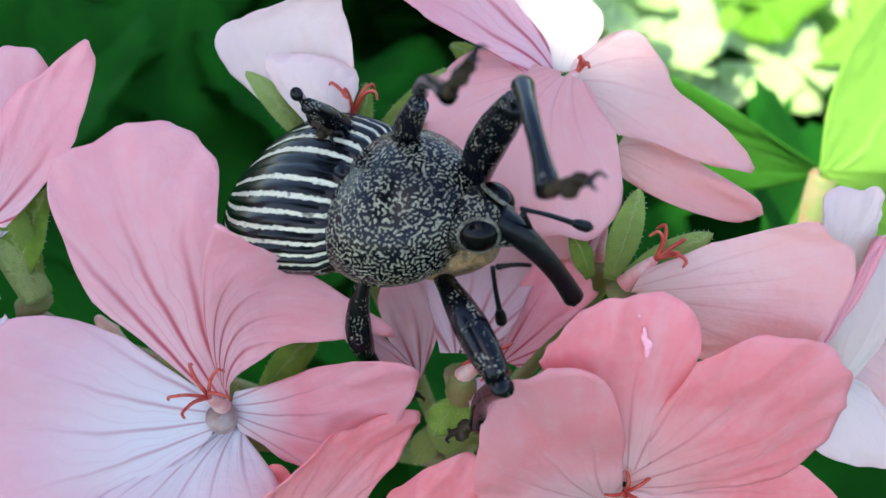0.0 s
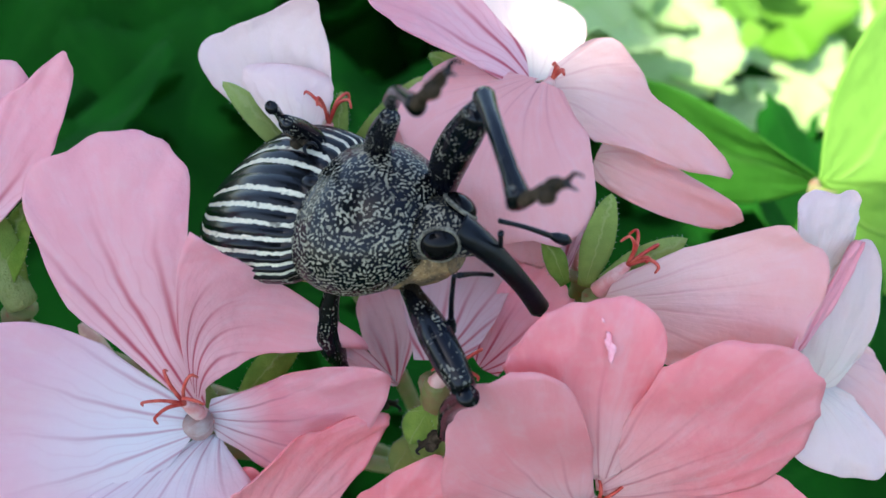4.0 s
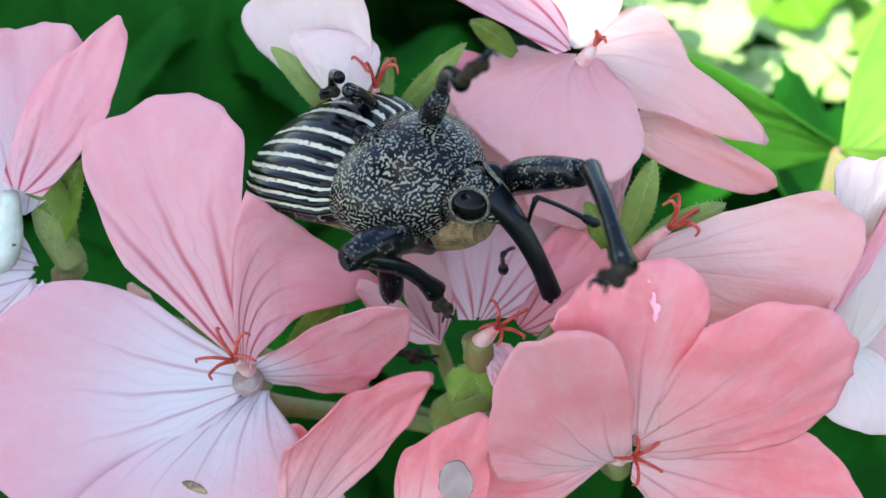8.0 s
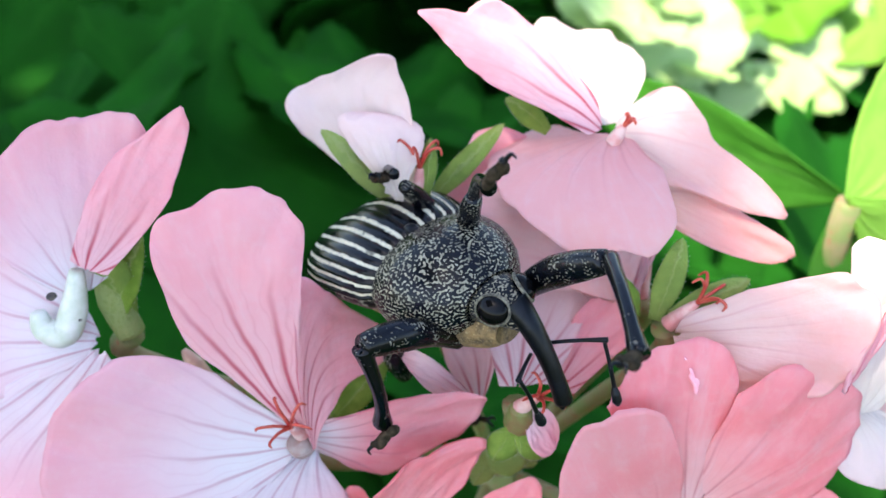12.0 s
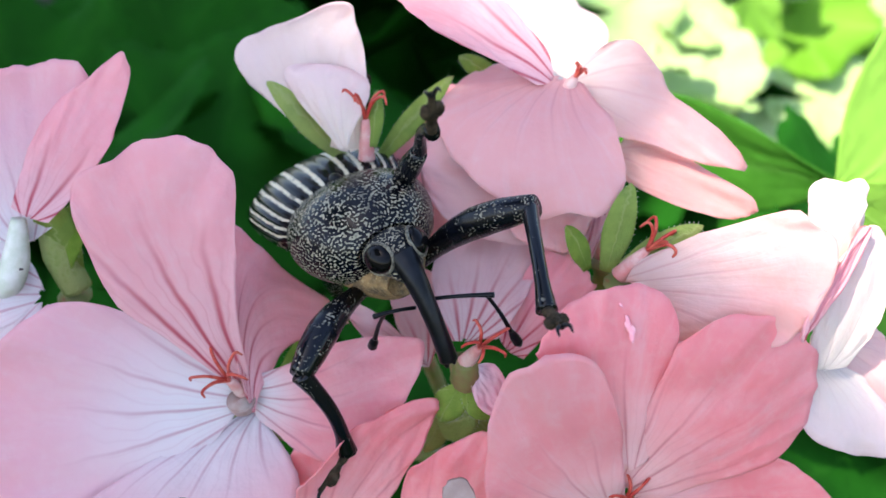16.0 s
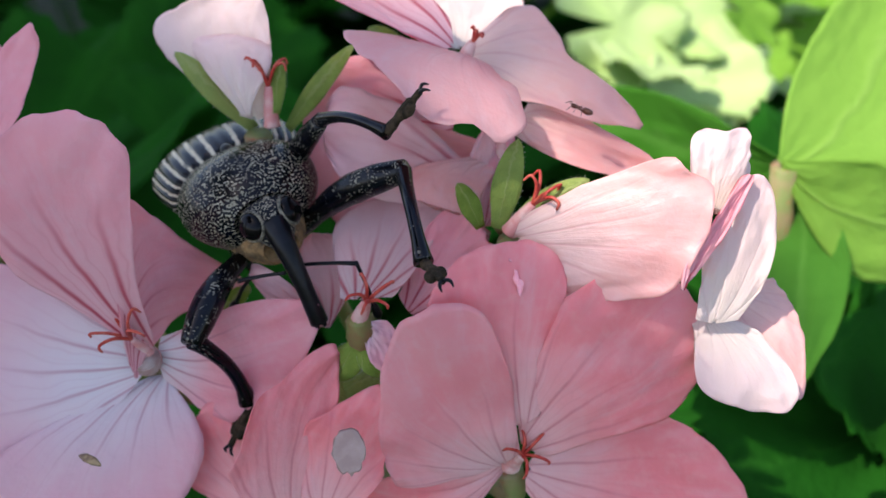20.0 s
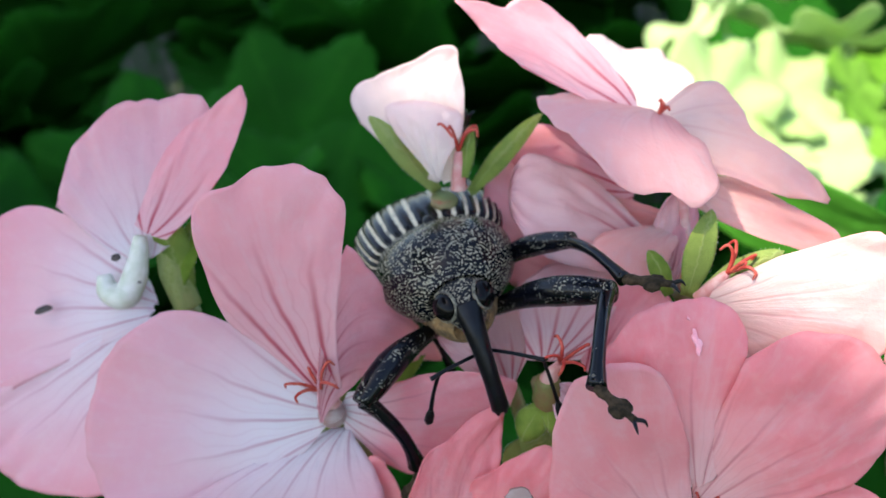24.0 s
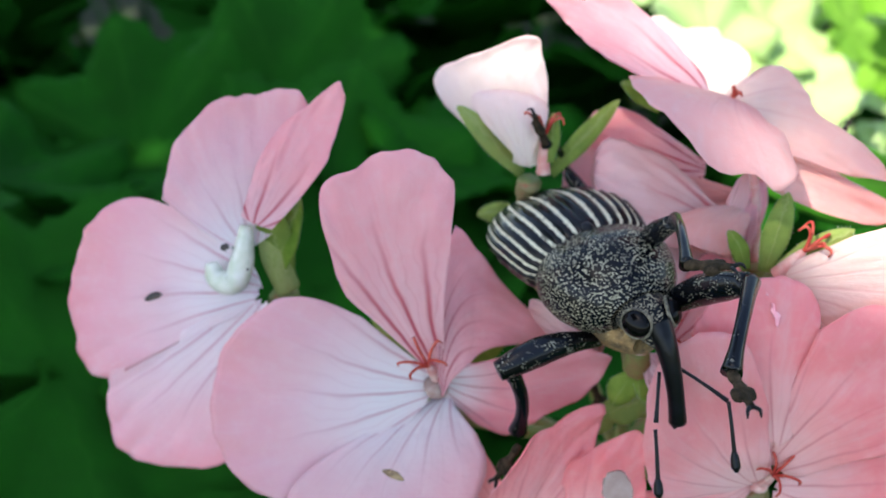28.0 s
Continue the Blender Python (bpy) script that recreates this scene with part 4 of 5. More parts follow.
def club(name, length, radii, material, parent, flat=0.85, bend=0.0):
    """A limb piece along +x from its joint."""
    n = len(radii)
    pts = [(length * i / (n - 1), 0, bend * math.sin(math.pi * i / (n - 1))) for i in range(n)]
    verts, faces = tube(pts, radii, sides=12, steps=4)
    return mesh_object(name, [Vector((p.x, p.y * flat, p.z)) for p in verts], faces, material, parent)


def leg(lengths, thick=1.0):
    a, b, c = lengths
    thick *= 1.24
    femur = club("femur", a, [0.58 * thick, 0.72 * thick, 0.94 * thick, 1.10 * thick, 1.04 * thick, 0.76 * thick], leg_mat, weevil, 0.9, 0.9)
    tibia = club("tibia", b, [0.68 * thick, 0.54 * thick, 0.50 * thick, 0.47 * thick, 0.50 * thick, 0.72 * thick], tibia_mat, weevil, 0.9, 0.75)
    foot = tube([(0, 0, 0), (c * 0.16, 0, 0.05), (c * 0.32, 0, 0.05), (c * 0.50, 0, 0.02), (c * 0.66, 0, 0), (c * 0.84, 0, 0.05), (c, 0, 0.05)], [0.34, 0.46, 0.34, 0.50, 0.40, 0.26, 0.28], sides=12, steps=4)
    lobes = [([p + Vector((0, 0, 0.04 * math.sin(9 * p.x))) for p in v], f) for v, f in (ball((c * 0.62, s * 0.42, -0.06), (0.72, 0.44, 0.40), 14, 9) for s in (-1, 1))]
    tarsus = mesh_object("tarsus", *merged(foot, *lobes), tarsus_brown, weevil)
    for s in (-1, 1):
        mesh_object("claw", *tube([(c * 0.95, 0, 0), (c + 0.45, s * 0.4, 0.1), (c + 0.7, s * 0.45, -0.35)], [0.2, 0.14, 0.05], sides=6, steps=4), black_shell, tarsus)
    return femur, tibia, tarsus


def antenna(lengths):
    a, b = lengths
    scape = club("antenna_scape", a, [0.16, 0.15, 0.16, 0.22], black_shell, weevil, 1.0, 0.1)
    v1 = tube([(0, 0, 0), (b * 0.35, 0, 0.1), (b * 0.72, 0, 0)], [0.17, 0.16, 0.18, 0.2], sides=8)
    v2 = tube([(b * 0.70, 0, 0), (b * 0.80, 0, 0), (b * 0.92, 0, 0), (b, 0, 0)], [0.18, 0.38, 0.42, 0.12], sides=10)
    return scape, mesh_object("antenna_club", *merged(v1, v2), black_shell, weevil)

# ---- foliage ----
def lobed_blade(radius, cup, seed, rings=9, around=84):
    """A rounded leaf with seven lobes and a scalloped rim, its stalk joins at the origin, the blade spreads in x and y."""
    r = random.Random(seed)
    turn = r.uniform(-0.2, 0.2)
    verts, faces, uvs = [], [], []
    for side in (0, 1):
        for i in range(rings + 1):
            s = i / rings
            for k in range(around + 1):
                a = -math.pi * 0.93 + 2 * math.pi * 0.93 * k / around
                rim = 1 + 0.09 * math.cos(7 * a + turn) + 0.035 * math.cos(35 * a + 3 * turn) - 0.22 * (abs(a) / math.pi) ** 6
                q = radius * s * rim
                z = cup * radius * s * s * (0.6 + 0.5 * math.cos(7 * a)) + radius * 0.05 * noise.noise(Vector((s * 2 * math.cos(a), s * 2 * math.sin(a), seed * 1.3)))
                verts.append(Vector((q * math.cos(a), q * math.sin(a), z - side * 0.35)))
                uvs.append((s * rim * math.cos(a), s * rim * math.sin(a)))
    w = around + 1
    base = (rings + 1) * w
    for i in range(rings):
        for k in range(around):
            a = i * w + k
            faces.append((a, a + w, a + w + 1, a + 1))
            faces.append((base + a, base + a + 1, base + a + w + 1, base + a + w))
    for k in range(around):
        a = rings * w + k
        faces.append((a, base + a, base + a + 1, a + 1))
    return verts, faces, uvs


leaf_meshes = [lobed_blade(38.0, 0.10 + 0.03 * k, k + 1) for k in range(6)]


def leaf_thing(at, tilt, turn, size, variant, material, label, group, back=False):
    """One leaf: its blade on a stalk that goes down to the ground."""
    at = Vector(at)
    ob = thing("geranium_leaf", (at.x, at.y, 0.0), label, "leaf", group)
    m = Euler((radians(tilt[0]), radians(tilt[1]), radians(turn))).to_matrix()
    v, f, u = leaf_meshes[variant]
    mesh_object("blade", [m @ (p * size) + Vector((0, 0, at.z)) for p in v], f, material, ob, "", u)
    lean = m @ Vector((-1, 0, 0))
    foot = Vector((lean.x * 14, lean.y * 14, 0.0))
    bend = Vector((lean.x * 6, lean.y * 6, at.z - 16))
    if back:
        bend, foot = Vector((10, 46, at.z - 26)), Vector((70, 300, 0.0))
    mesh_object("leaf_stalk", *tube([Vector((0, 0, at.z - 1.6)), bend, foot], [0.7, 1.1, 1.6], sides=8, steps=5), material, ob)


for row in range(8):
    for col in range(12):
        x = -215 + col * 40 + rng.uniform(-15, 15)
        y = -75 + row * 46 + rng.uniform(-16, 16)
        if abs(x - 3) < 16 and abs(y - 10) < 22:
            continue
        z = 232 + rng.uniform(-26, 20) - max(0, y - 60) * 0.10
        if -70 < x < 60 and y < 45:
            z = min(z, 240) - 8
        if x > 25 and y > 50:
            z -= 38
        tilt = (rng.uniform(8, 42), rng.uniform(-26, 26))
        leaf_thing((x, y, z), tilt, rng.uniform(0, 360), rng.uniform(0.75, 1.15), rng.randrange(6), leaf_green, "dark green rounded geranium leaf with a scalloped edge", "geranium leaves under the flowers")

for row in range(7):
    for col in range(9):
        x = -230 + col * 58 + row % 2 * 29 + rng.uniform(-12, 12)
        y = -20 + row * 50 + rng.uniform(-12, 12)
        if abs(x - 3) < 22 and abs(y - 10) < 30:
            continue
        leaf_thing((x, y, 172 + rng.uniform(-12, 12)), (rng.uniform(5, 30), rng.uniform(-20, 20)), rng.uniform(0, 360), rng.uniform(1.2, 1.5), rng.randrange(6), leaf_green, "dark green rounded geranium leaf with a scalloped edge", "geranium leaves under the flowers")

for row in range(7):
    for col in range(13):
        x = -430 + col * 74 + rng.uniform(-25, 25)
        y = 285 + row * 66 + rng.uniform(-20, 20)
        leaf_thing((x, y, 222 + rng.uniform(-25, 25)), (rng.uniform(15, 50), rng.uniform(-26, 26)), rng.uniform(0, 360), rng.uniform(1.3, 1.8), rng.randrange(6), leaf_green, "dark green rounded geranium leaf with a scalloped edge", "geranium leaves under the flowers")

for row in range(7):
    for col in range(5):
        x, y = -255 - col * 58 + rng.uniform(-14, 14), -60 + row * 56 + rng.uniform(-14, 14)
        leaf_thing((x, y, 215 + rng.uniform(-20, 20)), (rng.uniform(8, 40), rng.uniform(-24, 24)), rng.uniform(0, 360), rng.uniform(1.2, 1.6), rng.randrange(6), leaf_green, "dark green rounded geranium leaf with a scalloped edge", "geranium leaves under the flowers")

for row in range(5):
    for col in range(13):
        x, y = -760 + col * 110 + row % 2 * 55 + rng.uniform(-20, 20), 740 + row * 100 + rng.uniform(-20, 20)
        leaf_thing((x, y, 205 + rng.uniform(-20, 20)), (rng.uniform(15, 50), rng.uniform(-26, 26)), rng.uniform(0, 360), rng.uniform(1.9, 2.4), rng.randrange(6), leaf_green, "dark green rounded geranium leaf with a scalloped edge", "geranium leaves under the flowers")

# rounded leaves again, with the sun's glare put into their bright and pale colours
for x, y, z, size, kind in [(32, 161, 254, 0.50, leaf_glare), (49, 178, 250, 0.48, leaf_glare), (40, 146, 248, 0.40, leaf_glare), (56, 161, 238, 0.42, leaf_glare), (59, 147, 235, 0.24, leaf_glare), (26, 195, 260, 0.55, leaf_glare), (50, 213, 257, 0.60, leaf_glare), (70, 199, 257, 0.50, leaf_glare), (85, 224, 220, 0.16, leaf_glare), (59, 138, 265, 0.26, leaf_bright), (20, 239, 232, 0.50, leaf_bright), (86, 185, 211, 0.16, leaf_glare), (124, 200, 220, 0.50, leaf_bright), (36, 249, 267, 0.80, leaf_glare), (59, 218, 225, 0.70, leaf_glare), (89, 231, 221, 0.70, leaf_glare), (118, 230, 218, 0.62, leaf_glare), (138, 222, 220, 0.62, leaf_glare), (74, 180, 206, 0.40, leaf_glare), (31, 228, 211, 0.45, leaf_bright), (93, 211, 231, 0.60, leaf_bright), (69, 184, 231, 0.36, leaf_bright), (97, 189, 213, 0.50, leaf_glare), (66, 228, 228, 0.35, leaf_bright), (94, 191, 192, 0.30, leaf_bright)]:
    leaf_thing((x, y, z), (rng.uniform(20, 45), rng.uniform(-10, 25)), rng.uniform(0, 360), size, rng.randrange(6), kind, "rounded green leaf with sun glare put into its colour, beside dark gaps", "sunlit leaves behind the flowers", True)

# the broad bright leaf beside the flower head
plant = thing("broad_leaf_plant", (46.0, 30.0, 0.0), "bright yellow-green plant with broad smooth leaves", "plant")
tube_part(plant, "stem", [(56, 46, 0), (50, 36, 150), (44, 27.5, 288)], [3.0, 2.4, 1.6], stalk_green)
petal(plant, (43.6, 27.0, 288.6), (65.0, 52.4, 306.6), (48.5, 39.8, 299.2), (61.0, 33.1, 290.0), "leaf", leaf_bright, cup=0.12, tip=0.3, ruffle=0.6, thick=0.5)
petal(plant, (43.6, 27.0, 288.6), (66.1, 26.1, 278.6), (54.3, 26.3, 288.8), (54.7, 23.6, 274.0), "leaf", leaf_bright, cup=0.10, tip=0.3, ruffle=0.6, thick=0.5)
# the lower leaves take the darker copy, their shade painted in
petal(plant, (43.8, 27.9, 288.1), (44.6, 13.9, 265.6), (41.0, 24.7, 275.1), (51.8, 22.5, 276.5), "leaf", leaf_shaded, cup=0.10, tip=0.3, ruffle=0.6, thick=0.5)
petal(plant, (44.3, 29.7, 287.0), (18.8, 78.1, 270.9), (32.1, 67.8, 279.4), (36.3, 58.6, 265.1), "leaf", leaf_shaded, cup=0.10, tip=0.4, ruffle=0.6, thick=0.5)


# unseen leaves on a stem, added overhead only to shade the flowers
shrub = thing("unseen_shade_leaves", (-1300.0, -500.0, 0.0), "unseen leaves on a stem, added overhead to shade the flowers", "shrub")
side_way = (Vector((0, 1, 0)) - SUN_AT * SUN_AT.y).normalized()
edge_way = side_way.cross(SUN_AT).normalized()
shade_at = Vector((0, 0, 300)) + SUN_AT * 900
tube_part(shrub, "stem", [(-1300, -500, 0), (-1150, -420, 800), shade_at - edge_way * 200 + SUN_AT * 20], [14.0, 11.0, 6.0], stalk_green)
lean_m = SUN_AT.to_track_quat('Z', 'Y').to_matrix()


out_way = lean_m.inverted() @ edge_way
shade_rng = random.Random(11)


def shade_leaf(across, along, size):
    p = shade_at + edge_way * across + side_way * along + SUN_AT * shade_rng.uniform(-15, 15)
    turn = math.atan2(out_way.y, out_way.x) + shade_rng.uniform(-0.9, 0.9)
    m = lean_m @ Euler((shade_rng.uniform(-0.2, 0.2), shade_rng.uniform(-0.2, 0.2), turn)).to_matrix()
    v, f, u = leaf_meshes[shade_rng.randrange(6)]
    mesh_object("leaf", [local(shrub, m @ q * size + p) for q in v], f, leaf_green, shrub, "", u)


for k in range(22):
    shade_leaf(19 - (64 if k > 5 else 38) + shade_rng.uniform(-4, 4), -192 + k * 34, 1.0)
for row in range(6):
    for col in range(11):
        shade_leaf(19 - 95 - row * 70 + shade_rng.uniform(-12, 12), -200 + col * 78 + row % 2 * 39 + shade_rng.uniform(-12, 12), 1.75)

# one more added leaf, there only to shade a single petal
off = Vector((12.8, 4.9, 313.0)) + SUN_AT * 900 - shade_at
shade_leaf(off.dot(edge_way), off.dot(side_way), 0.26)

# ---- ground ----
n = 60
gv, gf = [], []
for i in range(n + 1):
    for j in range(n + 1):
        x, y = (math.copysign(abs(2 * k / n - 1) ** 3.2, k - n / 2) * 900000 for k in (i, j))
        gv.append((x, y, noise.noise(Vector((x, y, 0)) / 120) * 5 if max(abs(x), abs(y)) < 4000 else 0.0))
for i in range(n):
    for j in range(n):
        a = i * (n + 1) + j
        gf.append((a, a + n + 1, a + n + 2, a + 1))
tagged(mesh_object("ground", gv, gf, soil), "dark soil under the plants", "ground", "", "structure")


# ---- what moves ----
def aim(a, b, up=(0, 0, 1)):
    """The pose, in the weevil's own space, of a limb piece that starts at a and points to b."""
    a, b = Vector(a), Vector(b)
    x = (b - a).normalized()
    y = Vector(up).cross(x).normalized()
    m = Matrix((x, y, x.cross(y))).transposed().to_4x4()
    m.translation = a * MM
    return m


def limb(parts, root, rows):
    """Key a limb: each row is a time and the places of its joints, outward from the root, in millimetres."""
    for k, part in enumerate(parts):
        walk(part, [(t, aim(joints[k - 1] if k else root, joints[k])) for t, *joints in rows])


def motions():
    """The weevil, its limbs, the petals it pushes and the ant, from start to end."""
    walk(weevil, [
        (0, pose(-0.00238, -0.00845, 0.31047, 19.35, -4.30, -27.70)),
        (3, pose(-0.00238, -0.00853, 0.31002, 19.41, -3.76, -27.70)),
        (6, pose(-0.00330, -0.00779, 0.30981, 16.38, -4.14, -28.85)),
        (7, pose(-0.00379, -0.00806, 0.30924, 9.81, -3.43, -34.84)),
        (8, pose(-0.00341, -0.00725, 0.30940, 8.25, -2.22, -36.76)),
        (9, pose(-0.00371, -0.00757, 0.30944, 6.59, -3.18, -37.98)),
        (10.5, pose(-0.00362, -0.00723, 0.30927, 7.17, -6.63, -40.57)),
        (11, pose(-0.00387, -0.00691, 0.30851, 4.18, -6.61, -44.49)),
        (14, pose(-0.00447, -0.00798, 0.30673, 7.10, -3.10, -50.70)),
        (15, pose(-0.00693, -0.00542, 0.30572, 5.96, -0.93, -59.64)),
        (16, pose(-0.00673, -0.00481, 0.30516, 7.37, -2.39, -57.32)),
        (17, pose(-0.00674, -0.00478, 0.30481, 7.89, -0.37, -55.09)),
        (18, pose(-0.00703, -0.00467, 0.30476, 8.54, 2.03, -54.87)),
        (19, pose(-0.00825, -0.00382, 0.30456, 6.21, 1.40, -56.31)),
        (20, pose(-0.00868, -0.00307, 0.30353, 7.77, 2.86, -57.16)),
        (23, pose(-0.00868, -0.00416, 0.30303, 5.66, 7.12, -61.88)),
        (24, pose(-0.00754, -0.00480, 0.30308, 9.59, 5.29, -66.47)),
        (25, pose(-0.00622, -0.00702, 0.30348, 5.17, 8.64, -64.55)),
        (26.5, pose(-0.00175, -0.01037, 0.30411, 2.55, 6.14, -62.92)),
        (27, pose(-0.00195, -0.01054, 0.30438, 3.42, 6.88, -63.39)),
        (28, pose(-0.00108, -0.01109, 0.30429, 1.46, 7.89, -61.18)),
    ])
    limb(leg((13.1, 9.67, 3.95)), (3.135, 2.717, -2.717), [
        (0, (8.7, 4.4, 10.5), (13.8, -3.6, 12.2), (16.7, -4.3, 14.9)),
        (3, (9.0, 4.8, 10.2), (14.6, -3.1, 11.6), (17.6, -3.3, 14.0)),
        (6, (8.5, 4.3, 10.5), (15.7, -2.1, 11.0), (18.3, -1.8, 14.0)),
        (7, (7.4, 4.0, 10.7), (15.1, -1.9, 11.4), (17.1, -2.0, 14.7)),
        (8, (14.3, 2.0, 5.8), (20.9, -5.0, 6.6), (21.4, -8.2, 8.8)),
        (9, (14.0, 2.3, 6.1), (20.7, -4.6, 6.8), (21.6, -7.8, 9.0)),
        (10.5, (13.7, 2.4, 6.2), (20.3, -4.5, 7.2), (21.1, -7.5, 9.7)),
        (11, (13.4, 3.4, 6.2), (20.4, -3.2, 6.7), (21.4, -6.2, 9.2)),
        (14, (11.7, 6.6, 6.4), (20.0, 1.7, 6.6), (21.4, -1.1, 9.1)),
        (15, (11.3, 9.1, 4.7), (20.2, 5.5, 3.4), (23.2, 4.3, 5.6)),
        (16, (11.4, 9.3, 3.9), (19.8, 4.8, 2.1), (23.3, 3.8, 3.8)),
        (17, (11.0, 9.4, 3.9), (19.4, 5.3, 1.6), (22.8, 4.3, 3.5)),
        (18, (11.2, 9.5, 4.1), (19.8, 5.6, 2.3), (23.2, 4.7, 4.1)),
        (19, (11.2, 10.7, 3.2), (19.9, 7.2, 0.9), (23.4, 6.5, 2.6)),
        (20, (10.7, 10.7, 3.8), (19.7, 7.6, 2.0), (23.6, 7.4, 3.0)),
        (23, (11.3, 11.0, 1.5), (20.0, 6.9, 0.2), (23.7, 8.0, -0.6)),
        (24, (11.5, 10.6, 2.1), (20.1, 6.1, 1.6), (23.7, 7.4, 1.1)),
        (25, (10.1, 9.5, 5.3), (19.1, 6.3, 4.3), (22.5, 8.3, 5.3)),
        (26.5, (11.0, 6.7, 6.8), (18.8, 1.0, 6.9), (22.6, 0.3, 7.7)),
        (27, (11.0, 6.6, 6.9), (18.7, 0.7, 7.2), (22.4, -0.1, 7.9)),
        (28, (11.0, 5.3, 7.8), (17.9, -1.5, 8.0), (21.5, -2.7, 9.0)),
    ])
    limb(leg((12.69, 8.53, 4.16), 0.75), (-2.717, 3.762, -3.344), [
        (0, (2.1, 3.0, 10.0), (7.3, -1.1, 15.4), (9.7, -1.2, 18.9)),
        (3, (2.6, 3.3, 10.1), (8.1, -0.6, 15.3), (10.7, -0.4, 18.6)),
        (6, (3.4, 2.7, 9.9), (8.8, -1.7, 14.9), (12.0, -1.6, 17.6)),
        (7, (2.6, 2.3, 10.0), (7.5, -2.1, 15.3), (10.6, -2.9, 18.1)),
        (8, (3.3, 1.3, 9.2), (8.9, -3.0, 14.3), (11.6, -3.9, 17.3)),
        (9, (3.2, 1.4, 9.1), (8.9, -2.7, 14.2), (11.4, -3.8, 17.2)),
        (10.5, (2.7, 1.6, 9.2), (7.9, -2.6, 14.5), (10.6, -3.3, 17.6)),
        (11, (2.4, 1.6, 9.2), (7.9, -2.3, 14.5), (10.5, -2.8, 17.8)),
        (14, (2.3, 3.4, 9.4), (8.3, 0.8, 14.7), (10.8, 0.9, 18.1)),
        (15, (3.7, 4.5, 8.3), (10.6, 2.9, 13.1), (12.9, 3.7, 16.4)),
        (16, (4.0, 4.7, 7.9), (10.6, 3.2, 13.2), (12.5, 2.9, 16.9)),
        (17, (4.0, 4.7, 7.8), (10.5, 3.5, 13.1), (12.7, 3.3, 16.6)),
        (18, (4.0, 4.9, 7.8), (10.6, 3.9, 13.2), (12.7, 3.7, 16.7)),
        (19, (4.7, 4.5, 7.5), (11.7, 4.5, 12.5), (13.2, 4.8, 16.3)),
        (20, (4.2, 7.0, 7.3), (12.1, 9.8, 8.7), (13.2, 12.8, 11.5)),
        (22.55, (3.5, 6.9, 7.1), (11.2, 10.1, 8.8), (12.0, 13.2, 11.5)),
        (23, (4.3, 10.9, 2.8), (12.5, 12.8, 3.8), (13.9, 16.7, 4.0)),
        (24, (5.2, 9.9, 3.3), (13.5, 11.5, 4.6), (16.7, 14.0, 5.4)),
        (25, (4.1, 7.8, 6.4), (12.2, 8.4, 8.7), (15.7, 10.5, 9.3)),
        (26.5, (3.1, 4.2, 8.3), (11.0, 1.5, 10.5), (14.2, 3.1, 12.5)),
        (27, (3.4, 4.1, 8.3), (11.1, 1.2, 10.9), (14.4, 3.0, 12.7)),
        (28, (3.1, 3.5, 8.8), (10.2, -0.5, 11.4), (13.5, 0.7, 13.5)),
    ])
    limb(leg((9.88, 6.24, 3.74), 0.6), (-6.7925, 4.389, -3.135), [
        (0, (-7.9, 2.3, 7.9), (-9.8, 4.3, 2.3), (-6.7, 2.7, 3.5)),
        (3, (-7.1, 2.1, 8.2), (-9.3, 4.2, 2.9), (-6.1, 2.5, 3.9)),
        (6, (-6.4, 1.6, 8.7), (-8.8, 3.7, 3.4), (-5.6, 2.2, 4.5)),
        (7, (-7.4, 1.6, 8.2), (-9.7, 4.1, 3.1), (-6.6, 2.4, 4.3)),
        (8, (-5.9, 0.3, 7.6), (-10.0, 2.7, 3.4), (-7.9, 0.4, 5.4)),
        (9, (-5.9, 0.6, 7.5), (-10.1, 2.8, 3.7), (-8.1, 0.4, 5.5)),
        (10.5, (-6.6, 0.8, 7.4), (-11.1, 2.9, 3.8), (-9.1, 0.6, 5.9)),
        (11, (-6.6, 0.6, 7.4), (-11.1, 2.6, 3.5), (-9.4, 0.5, 6.1)),
        (14, (-5.4, 0.9, 8.7), (-9.0, 2.4, 5.6), (-6.6, 0.4, 7.6)),
        (15, (-16.2, 8.1, -0.8), (-13.0, 7.1, 4.6), (-14.8, 7.2, 7.8)),
        (16, (-16.3, 7.8, -0.4), (-12.4, 7.0, 4.5), (-11.4, 7.2, 8.1)),
        (17, (-16.4, 7.8, -0.9), (-12.4, 7.0, 3.8), (-12.5, 8.2, 7.3)),
        (18, (-16.4, 7.8, -1.0), (-12.4, 7.1, 3.7), (-11.2, 7.3, 7.2)),
        (19, (-16.5, 7.6, -0.5), (-11.9, 7.3, 3.7), (-10.5, 7.9, 7.2)),
        (20, (-16.8, 6.8, -0.2), (-12.3, 6.6, 4.1), (-12.2, 8.0, 7.7)),
        (23, (-16.8, 6.1, -0.7), (-13.2, 6.1, 4.2), (-12.9, 6.8, 7.9)),
        (24, (-16.9, 6.1, -1.9), (-13.4, 5.9, 3.2), (-14.8, 7.5, 6.2)),
        (25, (-16.8, 6.3, -2.7), (-14.2, 5.4, 2.9), (-13.9, 5.0, 6.6)),
        (26.5, (-16.8, 4.0, 0.3), (-14.6, 1.7, 5.6), (-14.2, 1.0, 9.3)),
        (27, (-16.7, 4.6, -0.2), (-15.2, 2.0, 5.3), (-14.4, 1.2, 8.9)),
        (28, (-16.3, 4.3, 0.1), (-14.9, 1.2, 5.3), (-15.1, 0.0, 8.8)),
    ])
